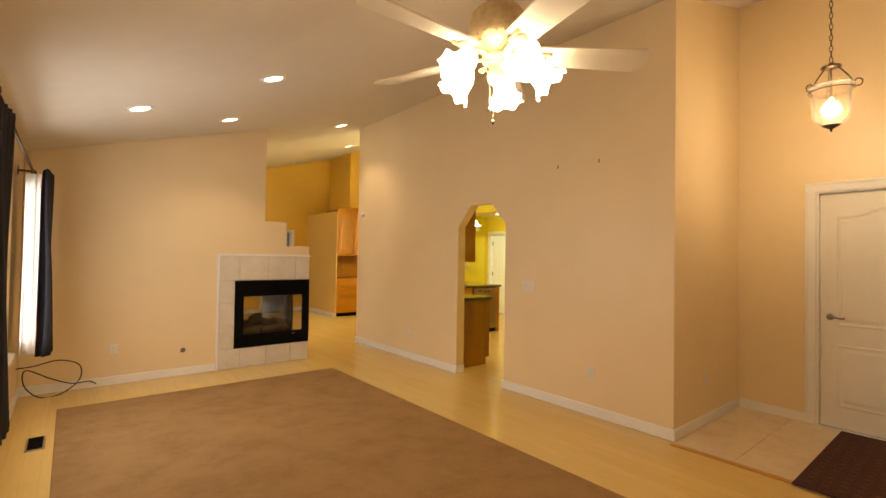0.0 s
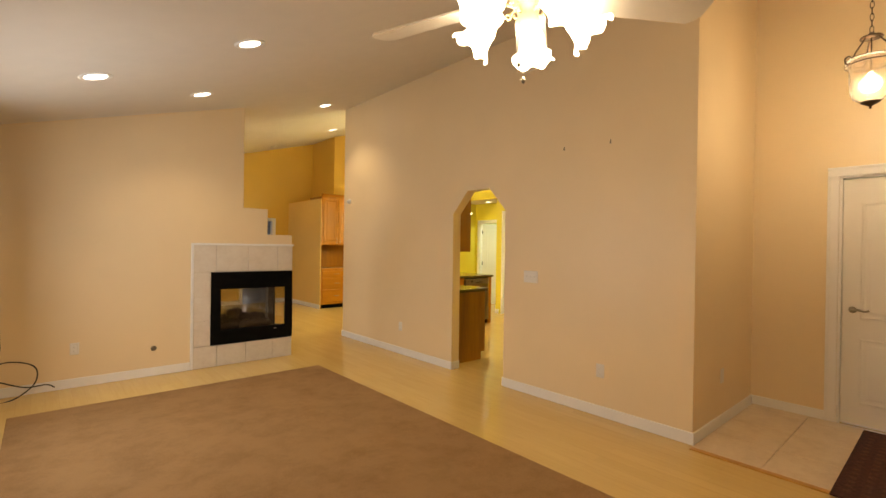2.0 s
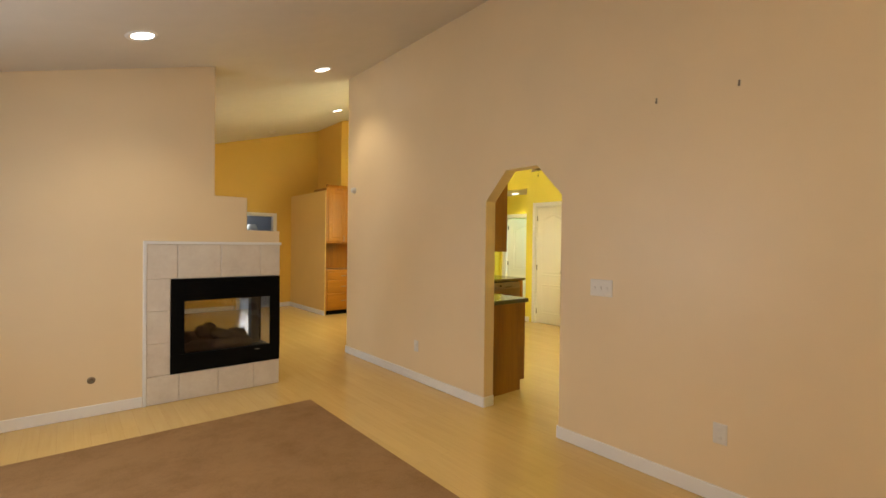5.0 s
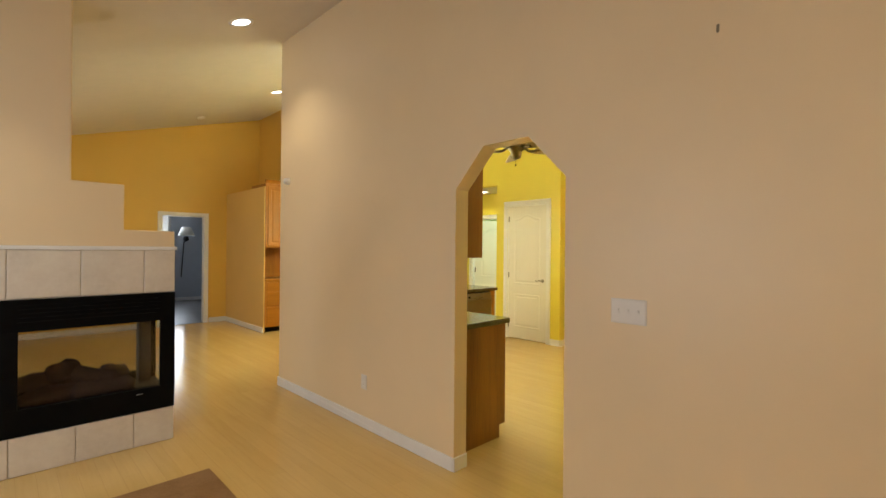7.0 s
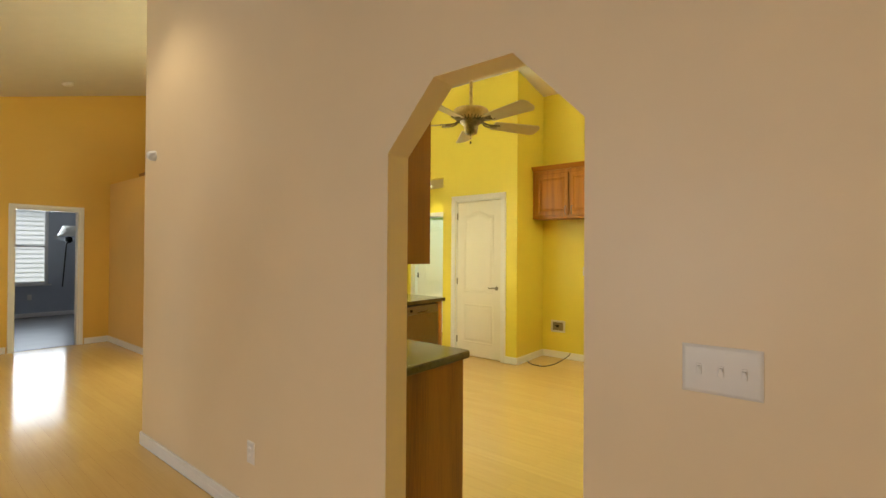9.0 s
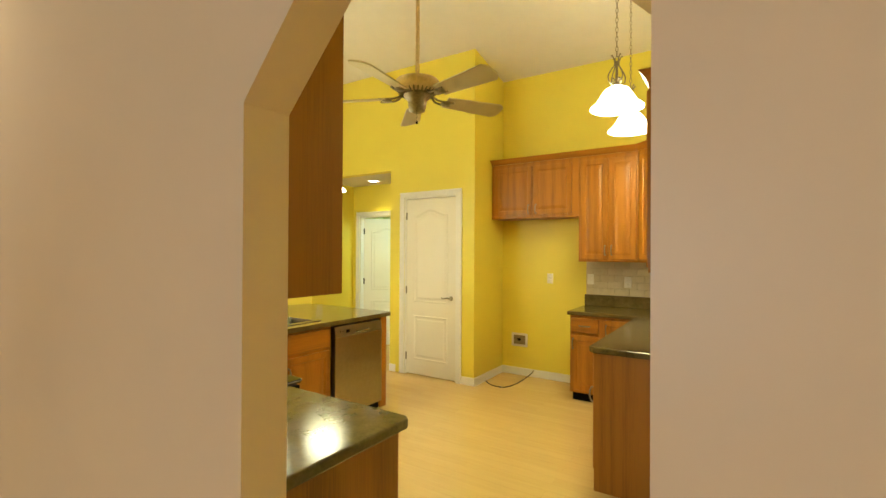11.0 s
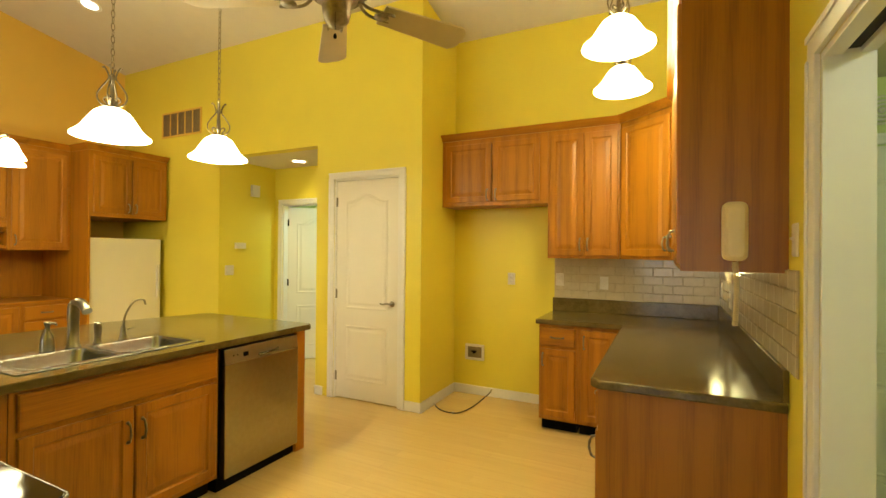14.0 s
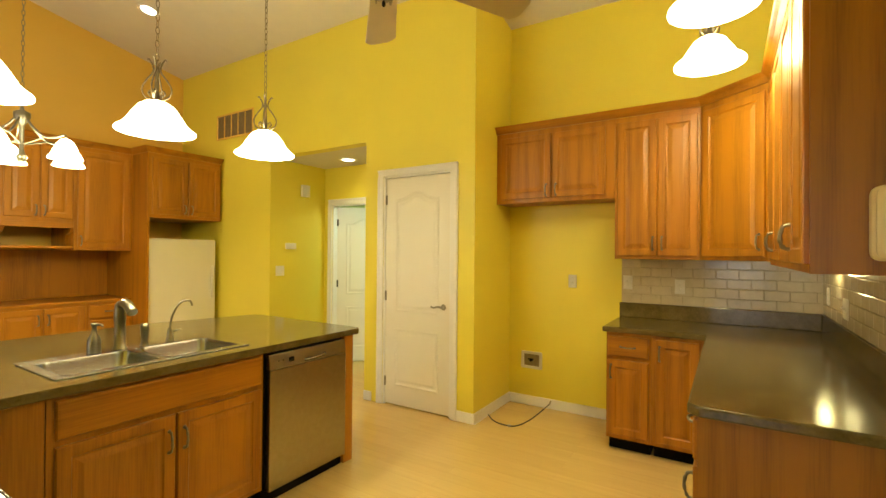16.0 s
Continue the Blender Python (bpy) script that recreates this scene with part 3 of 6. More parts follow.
solid("trim_threshold", "oak strip between laminate and entry tiles", M_STRIP, (WX - 0.10, WX - 0.055, SOUTH, FOYER_Y - 0.015, 0.0, 0.010), bevel=0.004)
solid("carpet_living", "brown cut-pile carpet inset in the laminate", M_CARPET, (0.34, 2.985, SOUTH + 0.05, 5.75, 0.0, 0.012), bevel=0.006)


def window(name, label, axis, a, b, u0, u1, z0, z1, inside, blinds=True):
    """A sash window set in a wall opening, with frame, meeting rail, panes, sill and closed blinds."""
    th = thing(name, label, "window", kind="structure")
    mid = (a + b) / 2

    def bx(bm, p, q, s, e, lo, hi):
        box(bm, *((s, e, p, q) if axis == 0 else (p, q, s, e)), lo, hi)
    bm = bmesh.new()
    for p, q, lo, hi in ((u0, u0 + 0.05, z0, z1), (u1 - 0.05, u1, z0, z1), (u0 + 0.05, u1 - 0.05, z0, z0 + 0.05), (u0 + 0.05, u1 - 0.05, z1 - 0.05, z1), (u0 + 0.05, u1 - 0.05, (z0 + z1) / 2 - 0.02, (z0 + z1) / 2 + 0.02), ((u0 + u1) / 2 - 0.02, (u0 + u1) / 2 + 0.02, z0 + 0.05, (z0 + z1) / 2 - 0.02), ((u0 + u1) / 2 - 0.02, (u0 + u1) / 2 + 0.02, (z0 + z1) / 2 + 0.02, z1 - 0.05)):
        bx(bm, p, q, mid - 0.03, mid + 0.03, lo, hi)
    part("window_frame", bm, M_TRIM, th, "white sash frame")
    bm = bmesh.new()
    bx(bm, u0 + 0.04, u1 - 0.04, mid - 0.003, mid + 0.003, z0 + 0.04, z1 - 0.04)
    g = part("pane", bm, M_PANE, th, "clear pane")
    g.visible_shadow = False
    bm = bmesh.new()
    s, e = sorted((a if inside < 0 else b, (a if inside < 0 else b) + inside * 0.05))
    bx(bm, u0 - 0.05, u1 + 0.05, s, e, z0 - 0.03, z0)
    part("window_sill", bm, M_TRIM, th, bevel=0.006)
    if blinds:
        n = int((z1 - z0 - 0.1) / 0.035)
        bm = bmesh.new()
        for k in range(n):
            z = z0 + 0.05 + k * 0.035
            c = mid + inside * 0.05
            p = [(c - 0.010, z), (c + 0.010, z + 0.022), (c + 0.011, z + 0.021), (c - 0.009, z - 0.001)]
            if axis == 0:
                prism(bm, p, 1, u0 + 0.03, u1 - 0.03)
            else:
                prism(bm, p, 0, u0 + 0.03, u1 - 0.03)
        part("blind", bm, M_BLIND, th, "white slatted blind")
    return th


window("window_1", "white sash window with slatted blind behind dark curtains", 0, WEST - 0.14, WEST, *LW, 1)
window("window_2", "white sash dining window with slatted blind", 0, WEST - 0.14, WEST, *DW, 1)
origin = KITCHEN_SIDE.copy()
window("window_3", "bright bedroom window with a half-raised blind", 1, 16.0, 16.12, *BW, -1, blinds=False)

# outside: ground and a pale neighbouring house past the bedroom window
solid("ground", "pale lawn outside", plain("dry_lawn", (0.14, 0.17, 0.06), 0.9, vary=0.3, scale=3), (-400, 400, -400, 400, -0.6, -0.3))
nb = thing("house", "white clapboard neighbouring house with two shuttered windows", "house", pose(5.0, 24.0, -0.3))
bm = bmesh.new()
for k in range(26):
    prism(bm, [(-0.02, 0.16 * k), (0.0, 0.16 * (k + 1)), (4.0, 0.16 * (k + 1)), (4.0, 0.16 * k)], 0, -7, 9)
part("wall", bm, M_TRIM, nb, "white clapboard")
bm = bmesh.new()
prism(bm, [(-0.5, 4.1), (2.0, 6.0), (4.5, 4.1)], 0, -7.3, 9.3)
part("roof", bm, M_GREYFLOOR, nb, "grey shingle roof")
for hx in (0.0, 1.6):
    bm = bmesh.new()
    box(bm, hx, hx + 0.75, -0.06, 0.02, 1.1, 2.3)
    wd = part("window", bm, M_FIREBACK, nb)
    bm = bmesh.new()
    for k in range(9):
        box(bm, hx + 0.04, hx + 0.71, -0.09, -0.06, 1.15 + k * 0.125, 1.22 + k * 0.125)
    part("slats", bm, M_TRIM, wd)

# ---- doors ----


def lever(bm, x, z, y, way):
    """A lever handle with a round rose, on a face at y, pointing along x by way."""
    lathe(bm, [(0.0, 0.008), (0.022, 0.007), (0.027, 0.0)], x, y, z, 16, m=Matrix.Rotation(radians(90), 3, "X"))
    tube(bm, [(x, y, z), (x, y - 0.045, z)], 0.009)
    tube(bm, spline([(x - way * 0.01, y - 0.045, z), (x + way * 0.03, y - 0.048, z + 0.006), (x + way * 0.075, y - 0.045, z - 0.004), (x + way * 0.105, y - 0.040, z + 0.004)], 5), [0.010] * 8 + [0.008] * 8)


def door_leaf(name, label, m, w, h, handle_x, way, hinges_x, mat=None, hinge_mat=None):
    """A hollow-core door with an arched tall panel over a square one; front towards local -y."""
    th = thing(name, label, "door", m)
    mat = mat or M_DOOR
    bm = bmesh.new()
    box(bm, 0, w, 0, 0.035, 0.012, h)
    prof = [(0, 0.001), (0.0, -0.002), (0.008, -0.007), (0.016, -0.006), (0.024, -0.0015), (0.040, -0.0015), (0.058, -0.006)]
    part("slab", bm, mat, th, bevel=0.003)
    k = 0.115
    bm = bmesh.new()
    nested(bm, arched(k, w - k, 0.88, h - 0.20, 0.065), prof)
    part("panel", bm, mat, th)
    bm = bmesh.new()
    nested(bm, rect(k, w - k, 0.19, 0.72), prof)
    part("panel", bm, mat, th)
    bm = bmesh.new()
    lever(bm, handle_x, 0.95, -0.002, way)
    part("door_handle", bm, M_NICKEL, th, "brushed nickel lever handle")
    for z in (0.22, 1.02, h - 0.20):
        bm = bmesh.new()
        tube(bm, [(hinges_x, -0.006, z - 0.045), (hinges_x, -0.006, z + 0.045)], 0.007)
        box(bm, hinges_x - 0.010, hinges_x + 0.010, -0.003, 0.004, z - 0.042, z + 0.042)
        part("hinge", bm, hinge_mat or M_NICKEL, th)
    return th


door_leaf("pantry_door", "closed cream pantry door with an arched upper panel", pose(PANTRY_X + 0.012, 7.054, 0, 0, 0, -90), 0.712, 2.118, 0.648, -1, 0.004)
origin = LIVING.copy()
door_leaf("front_door", "closed white front door with an arched upper panel", pose(FDOOR_X + 0.03, 1.44, 0, 0, 0, -90), 0.875, 2.02, 0.07, 1, 0.86)
origin = KITCHEN_SIDE.copy()
door_leaf("hall_door", "white panelled door standing half open", pose(HALL_END + 0.07, HD1 - 0.02, 0, 0, 0, -48), 0.70, 2.0, 0.63, -1, 0.004, hinge_mat=M_BLACK)
door_leaf("laundry_door", "closed white door at the end of the laundry passage", pose(7.712, 3.24, 0, 0, 0, -90), 0.76, 2.06, 0.69, -1, 0.004)
door_leaf("bedroom_door", "white bedroom door swung open against the wall", pose(BD0 + 0.02, FAR_Y + 0.125, 0, 0, 0, 100), 0.68, 1.97, 0.61, -1, 0.004, hinge_mat=M_BLACK)

# ---- cabinets ----
CAB_PROF = [(0, 0.0), (0, -0.013), (0.005, -0.018), (0.050, -0.018), (0.056, -0.011), (0.064, -0.010), (0.092, -0.017), (0.098, -0.0175)]


def bow_handle(bm, x, z, y, length=0.096, upright=True):
    u = Vector((0, 0, 1)) if upright else Vector((1, 0, 0))
    c = Vector((x, y, z))
    pts = [c - u * length / 2, c - u * length * 0.42 + Vector((0, -0.020, 0)), c + Vector((0, -0.030, 0)), c + u * length * 0.42 + Vector((0, -0.020, 0)), c + u * length / 2]
    p = spline(pts, 5)
    tube(bm, p, [0.004 + 0.003 * abs(math.sin(6 * math.pi * i / len(p))) for i in range(len(p))], 8)
    for s in (-1, 1):
        lathe(bm, [(0, 0.006), (0.007, 0.004), (0.009, 0)], *(c + u * s * length / 2), 10, m=Matrix.Rotation(radians(90), 3, "X"))


def front(th, x0, x1, z0, z1, handle=None, kind="door", mat=None, grain=None):
    """A raised-panel door or a drawer front on the cabinet's face at local y = 0, with its handle."""
    bm = bmesh.new()
    if kind == "door":
        nested(bm, rect(x0, x1, z0, z1), CAB_PROF)
    else:
        nested(bm, rect(x0, x1, z0, z1), [(0, 0.0), (0, -0.012), (0.006, -0.018), (0.014, -0.019)])
    d = part(kind, bm, mat or (M_OAK if kind == "door" else grain or M_OAKX), th)
    if handle:
        bm = bmesh.new()
        bow_handle(bm, handle[0], handle[1], -0.018, 0.096, kind == "door")
        part("handle", bm, M_NICKEL, d, "brushed nickel bow handle")
    return d


def cabinet(name, label, m, w, d, z0, z1, fronts, toe=0.0, panels=(), crown=None, group="", rail=None, well=0.0):
    """A cabinet unit with its face at local y = 0 and its back at y = d. fronts: (x0, x1, z0, z1, kind, handle)."""
    th = thing(name, label, "cabinet", m, group)
    bm = bmesh.new()
    box(bm, 0, w, 0, d, z0 + toe, z1 - well)
    if well:
        box(bm, 0, w, 0, 0.03, z1 - well, z1)
    part("body", bm, M_OAK, th, bevel=0.002)
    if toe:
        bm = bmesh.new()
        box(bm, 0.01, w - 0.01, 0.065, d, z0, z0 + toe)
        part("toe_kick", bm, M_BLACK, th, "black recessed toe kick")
    for f in fronts:
        front(th, *f[:4], handle=f[5], kind=f[4], grain=rail)
    for side in panels:
        bm = bmesh.new()
        x = -0.006 if side < 0 else w
        box(bm, x, x + 0.006, -0.002, d, z0, z1)
        part("side_panel", bm, M_PANEL, th, "duller veneer end panel")
    return th


def crown_run(name, label, path, z, group="", closed_ends=True):
    """A crown moulding that follows a path of (x, y) along the tops of wall cabinets; the moulding leans out to the path's right."""
    prof = [(0.0, 0.0), (0.010, 0.0), (0.014, 0.012), (0.030, 0.035), (0.046, 0.048), (0.052, 0.060), (0.0, 0.060)]
    bm = bmesh.new()
    P = [Vector((x, y)) for x, y in path]
    rings = []
    for i, p in enumerate(P):
        d0 = (p - P[i - 1]).normalized() if i else (P[1] - p).normalized()
        d1 = (P[i + 1] - p).normalized() if i < len(P) - 1 else d0
        n0, n1 = Vector((d0.y, -d0.x)), Vector((d1.y, -d1.x))
        n = (n0 + n1).normalized()
        n /= max(0.4, n.dot(n0))
        rings.append([bm.verts.new((p.x + n.x * o, p.y + n.y * o, z + h)) for o, h in prof])
    for a, b in zip(rings, rings[1:]):
        for k in range(len(prof)):
            bm.faces.new((a[k], a[(k + 1) % len(prof)], b[(k + 1) % len(prof)], b[k]))
    bm.faces.new(rings[0])
    bm.faces.new(rings[-1][::-1])
    return tagged(finish(name, bm, M_OAKY), label, "crown moulding", group)


UT = 2.50
# wall cabinets along the kitchen's back wall
UF = 8.29
cabinet("wall_cabinet", "short oak wall cabinet above the empty refrigerator space", pose(UF, 6.097, 0, 0, 0, -90), 1.028, BACK_X - UF, 1.87, UT, [(0.045, 0.505, 1.905, 2.455, "door", (0.47, 1.97)), (0.52, 0.955, 1.905, 2.455, "door", (0.555, 1.97))], group="wall cabinets")
cabinet("wall_cabinet", "tall oak wall cabinet with two raised-panel doors", pose(UF, 5.068, 0, 0, 0, -90), 0.59, BACK_X - UF, 1.39, UT, [(0.02, 0.303, 1.415, 2.455, "door", (0.277, 1.51)), (0.312, 0.575, 1.415, 2.455, "door", (0.34, 1.51))], group="wall cabinets")
# diagonal corner unit
DX, DY = 7.95, 4.085
diag = math.hypot(UF - DX, 4.476 - DY)
ang = math.degrees(math.atan2(DY - 4.476, DX - UF))
th = thing("corner_cabinet", "oak corner wall cabinet with a single diagonal door", "cabinet", pose(UF, 4.476, 0, 0, 0, ang), "wall cabinets")
inv = pose(UF, 4.476, 0, 0, 0, ang).inverted()
bm = bmesh.new()
pts = [inv @ Vector((x, y, 0)) for x, y in ((UF, 4.476), (BACK_X, 4.476), (BACK_X, KS_Y), (DX, KS_Y), (DX, DY))]
prism(bm, [(p.x, p.y) for p in pts], 2, 1.39, UT)
part("body", bm, M_OAK, th)
front(th, 0.03, diag - 0.03, 1.415, 2.455, (diag - 0.06, 1.51))
# wall cabinets on the south wall, over the long worktop
cabinet("wall_cabinet", "oak wall cabinet with tall doors over the worktop", pose(DX, DY, 0, 0, 0, 180), 0.795, DY - KS_Y, 1.37, UT, [(0.03, 0.39, 1.40, 2.455, "door", (0.365, 1.50)), (0.40, 0.785, 1.40, 2.455, "door", (0.43, 1.50))], group="wall cabinets")
cabinet("wall_cabinet", "oak wall cabinet with a plain veneer end beside the doorway", pose(7.153, DY, 0, 0, 0, 180), 0.793, DY - KS_Y, 1.37, UT, [(0.01, 0.39, 1.40, 2.455, "door", (0.365, 1.50)), (0.40, 0.77, 1.40, 2.455, "door", (0.43, 1.50))], panels=(1,), group="wall cabinets")
crown_run("crown_moulding", "stained oak crown moulding along the kitchen cabinets", [(6.354, KS_Y), (6.354, DY), (DX, DY), (UF, 4.476), (UF, 6.097)][::-1], UT)
# wall cabinet beside the archway
cabinet("wall_cabinet", "oak wall cabinet hung beside the archway", pose(4.435, 4.65, 0, 0, 0, 90), 0.62, 4.435 - KW, 1.36, 2.56, [(0.03, 0.59, 1.385, 2.52, "door", None)], panels=(-1,), group="wall cabinets")

# base cabinets
BF = 7.985
cabinet("base_cabinet", "oak base cabinet with drawer over door", pose(BF, 5.06, 0, 0, 0, -90), 0.30, BACK_X - BF, 0, 0.862, [(0.012, 0.285, 0.69, 0.835, "drawer", (0.148, 0.762)), (0.012, 0.285, 0.125, 0.665, "door", (0.035, 0.58))], 0.095, group="base cabinets", rail=M_OAKY)
cabinet("base_cabinet", "oak corner base cabinet with one door", pose(BF, 4.76, 0, 0, 0, -90), 0.345, BACK_X - BF, 0, 0.862, [(0.030, 0.295, 0.125, 0.835, "door", (0.055, 0.74))], 0.095, group="base cabinets")
cabinet("base_cabinet", "long oak base cabinet under the worktop with a veneer end", pose(BF - 0.02, 4.395, 0, 0, 0, 180), 1.60, 4.395 - KS_Y, 0, 0.862, [(0.03, 0.53, 0.125, 0.835, "door", (0.08, 0.74)), (0.56, 1.06, 0.125, 0.835, "door", (0.60, 0.74)), (1.09, 1.575, 0.69, 0.835, "drawer", (1.33, 0.762)), (1.09, 1.575, 0.125, 0.665, "door", (1.54, 0.58))], 0.095, panels=(1,), group="base cabinets")


def rounded(pts, r=0.03, n=5):
    """Round off the convex corners of a worktop's outline."""
    out, k = [], len(pts)
    r = min([r] + [0.46 * (Vector(pts[i]) - Vector(pts[i - 1])).length for i in range(k)])
    for i in range(k):
        a, b, c = Vector(pts[i - 1]), Vector(pts[i]), Vector(pts[(i + 1) % k])
        u, v = (a - b).normalized(), (c - b).normalized()
        for t in range(n + 1):
            s = t / n
            out.append(tuple(b + u * r * (1 - s) ** 2 + v * r * s ** 2))
    return out


def worktop(name, label, outline, z=0.90, t=0.038):
    bm = bmesh.new()
    prism(bm, outline, 2, z - t, z)
    ob = finish(name, bm, M_TOP, 0.008)
    return tagged(ob, label, "worktop")


worktop("worktop", "mottled brown laminate worktop in an L along two walls", [(BACK_X - 0.002, 5.085), (7.955, 5.085), (7.955, 4.43), (6.36, 4.43), (6.325, 4.395), (6.325, KS_Y + 0.003), (BACK_X - 0.002, KS_Y + 0.003)])
bm = bmesh.new()
box(bm, BACK_X - 0.02, BACK_X - 0.001, KS_Y + 0.02, 5.085, 0.90, 1.02)
box(bm, 6.33, BACK_X - 0.001, KS_Y + 0.001, KS_Y + 0.02, 0.90, 1.02)
tagged(finish("splashback", bm, M_TOP, 0.004), "brown laminate upstand behind the worktop", "splashback")

# counter by the archway, range, corner counter and sink peninsula
CF = 4.725
th = cabinet("base_cabinet", "oak base cabinet with a veneer end beside the archway", pose(CF, 4.66, 0, 0, 0, 90), 0.615, CF - KW, 0, 0.862, [(0.03, 0.58, 0.69, 0.835, "drawer", (0.305, 0.762)), (0.03, 0.58, 0.125, 0.665, "door", (0.50, 0.58))], 0.095, panels=(), group="base cabinets", rail=M_OAKY)
bm = bmesh.new()
prism(bm, [(CF - KW, 0.0), (CF - KW, 0.862), (0.0, 0.862), (0.0, 0.095), (0.065, 0.095), (0.065, 0.0)], 0, -0.008, 0.0)
part("side_panel", bm, M_PANEL, th, "plain veneer end panel")
worktop("worktop", "short mottled brown worktop beside the archway", rounded([(KW + 0.003, 4.615), (4.735, 4.615), (4.755, 4.64), (4.755, 5.285), (KW + 0.003, 5.285)], 0.012))
# range
RY0, RY1, RF = 5.29, 6.05, 4.82
th = thing("range", "black glass-topped electric range with chrome trim", "stove", pose(RF, RY0, 0, 0, 0, 90))
bm = bmesh.new()
box(bm, 0.003, 0.757, 0.0, 0.58, 0.09, 0.885)
part("body", bm, M_BLACK, th, bevel=0.003)
bm = bmesh.new()
prism(bm, rounded([(0.004, -0.02), (0.756, -0.02), (0.756, 0.56), (0.004, 0.56)], 0.03), 2, 0.893, 0.910)
part("cooktop", bm, M_GLASSTOP, th, "black ceramic glass hob", bevel=0.003)
bm = bmesh.new()
o = rounded([(0.002, -0.024), (0.758, -0.024), (0.758, 0.562), (0.002, 0.562)], 0.034)
tube(bm, [(x, y, 0.904) for x, y in o], 0.0035, 6, closed=True)
part("trim", bm, M_SINK, th, "polished metal edge round the hob")
bm = bmesh.new()
box(bm, 0.02, 0.74, -0.03, 0.0, 0.22, 0.80)
d = part("oven_door", bm, M_GLASSTOP, th, bevel=0.006)
bm = bmesh.new()
tube(bm, spline([(0.06, -0.03, 0.775), (0.08, -0.07, 0.78), (0.38, -0.08, 0.78), (0.68, -0.07, 0.78), (0.70, -0.03, 0.775)], 6), 0.011)
part("handle", bm, M_SINK, d, "polished oven handle")
bm = bmesh.new()
prism(bm, [(0.52, 0.885), (0.59, 0.885), (0.59, 1.06), (0.55, 1.06)], 0, 0.003, 0.757)
part("control_panel", bm, M_GLASSTOP, th)

# peninsula: outline with the sink cut-out
IY = 6.505
SX0, SX1, SY0, SY1 = 5.25, 6.10, 6.60, 7.06
cabinet("sink_cabinet", "oak sink cabinet with a false drawer and two doors", pose(5.185, IY, 0), 0.955, 0.60, 0, 0.862, [(0.025, 0.935, 0.69, 0.845, "drawer", None), (0.025, 0.475, 0.125, 0.665, "door", (0.445, 0.545)), (0.485, 0.935, 0.125, 0.665, "door", (0.515, 0.545))], 0.095, group="base cabinets", well=0.16)
cabinet("base_cabinet", "oak corner base cabinet beside the sink", pose(4.60, IY, 0), 0.582, 0.60, 0, 0.862, [(0.03, 0.45, 0.125, 0.79, "door", (0.415, 0.70))], 0.095, group="base cabinets")
th = thing("end_panel", "oak end panel beside the dishwasher", "cabinet panel", pose(6.775, IY, 0))
bm = bmesh.new()
box(bm, 0, 0.085, 0.0, 0.62, 0, 0.862)
part("board", bm, M_OAK, th, bevel=0.003)
th = thing("bar_back", "oak panelled back of the sink peninsula", "cabinet panel", pose(4.60, IY + 0.61, 0))
bm = bmesh.new()
box(bm, 0, 2.17, 0.0, 0.02, 0, 0.862)
part("board", bm, M_OAK, th)
bm = bmesh.new()
outer = [(KW + 0.003, 6.06), (4.79, 6.06), (4.79, 6.475), (6.885, 6.475), (6.915, 6.505), (6.93, 7.60), (6.88, 7.66), (6.14, 7.86), (5.0, 7.86), (4.62, 7.40), (4.62, 7.16), (KW + 0.003, 7.14)]
zt, zb = 0.90, 0.862
ring_t, ring_b = [bm.verts.new((x, y, zt)) for x, y in outer], [bm.verts.new((x, y, zb)) for x, y in outer]
hole = [(SX0 + 0.012, SY0 + 0.012), (SX1 - 0.012, SY0 + 0.012), (SX1 - 0.012, SY1 - 0.012), (SX0 + 0.012, SY1 - 0.012)]
ht, hb = [bm.verts.new((x, y, zt)) for x, y in hole], [bm.verts.new((x, y, zb)) for x, y in hole]
for r, h in ((ring_t, ht), (ring_b, hb)):
    a, b = outer.index((4.79, 6.475)), outer.index((6.885, 6.475))
    n = len(outer)
    bm.faces.new([r[i] for i in range(a, b + 1)] + [h[1], h[0]])
    bm.faces.new([r[b], r[b + 1], r[b + 2], r[b + 3], h[2], h[1]])
    bm.faces.new([r[b + 3], r[b + 4], r[b + 5], h[3], h[2]])
    bm.faces.new([r[b + 5], r[b + 6], r[b + 7], r[b + 8], r[0], r[1], r[2], h[0], h[3]])
for r, s in ((ring_t, ring_b), (ht, hb)):
    for i in range(len(r)):
        bm.faces.new((r[i], r[(i + 1) % len(r)], s[(i + 1) % len(r)], s[i]))
tagged(finish("worktop", bm, M_TOP, 0.007), "mottled brown worktop of the sink peninsula with a bowed bar side", "worktop")

# double sink
th = thing("sink", "double-bowl stainless steel drop-in sink", "sink", pose(SX0, SY0, 0.90))
W, D = SX1 - SX0, SY1 - SY0
bm = bmesh.new()
BW0, BW1 = [(0.03, W / 2 - 0.015), (W / 2 + 0.015, W - 0.03)], (0.03, D - 0.095)
xs = [-0.012, BW0[0][0], BW0[0][1], BW0[1][0], BW0[1][1], W + 0.012]
ys = [-0.012, BW1[0], BW1[1], D + 0.012]
for i in range(5):
    for j in range(3):
        if j == 1 and i in (1, 3):
            continue
        box(bm, xs[i], xs[i + 1], ys[j], ys[j + 1], 0.001, 0.006)
part("rim", bm, M_SINK, th, bevel=0.002)
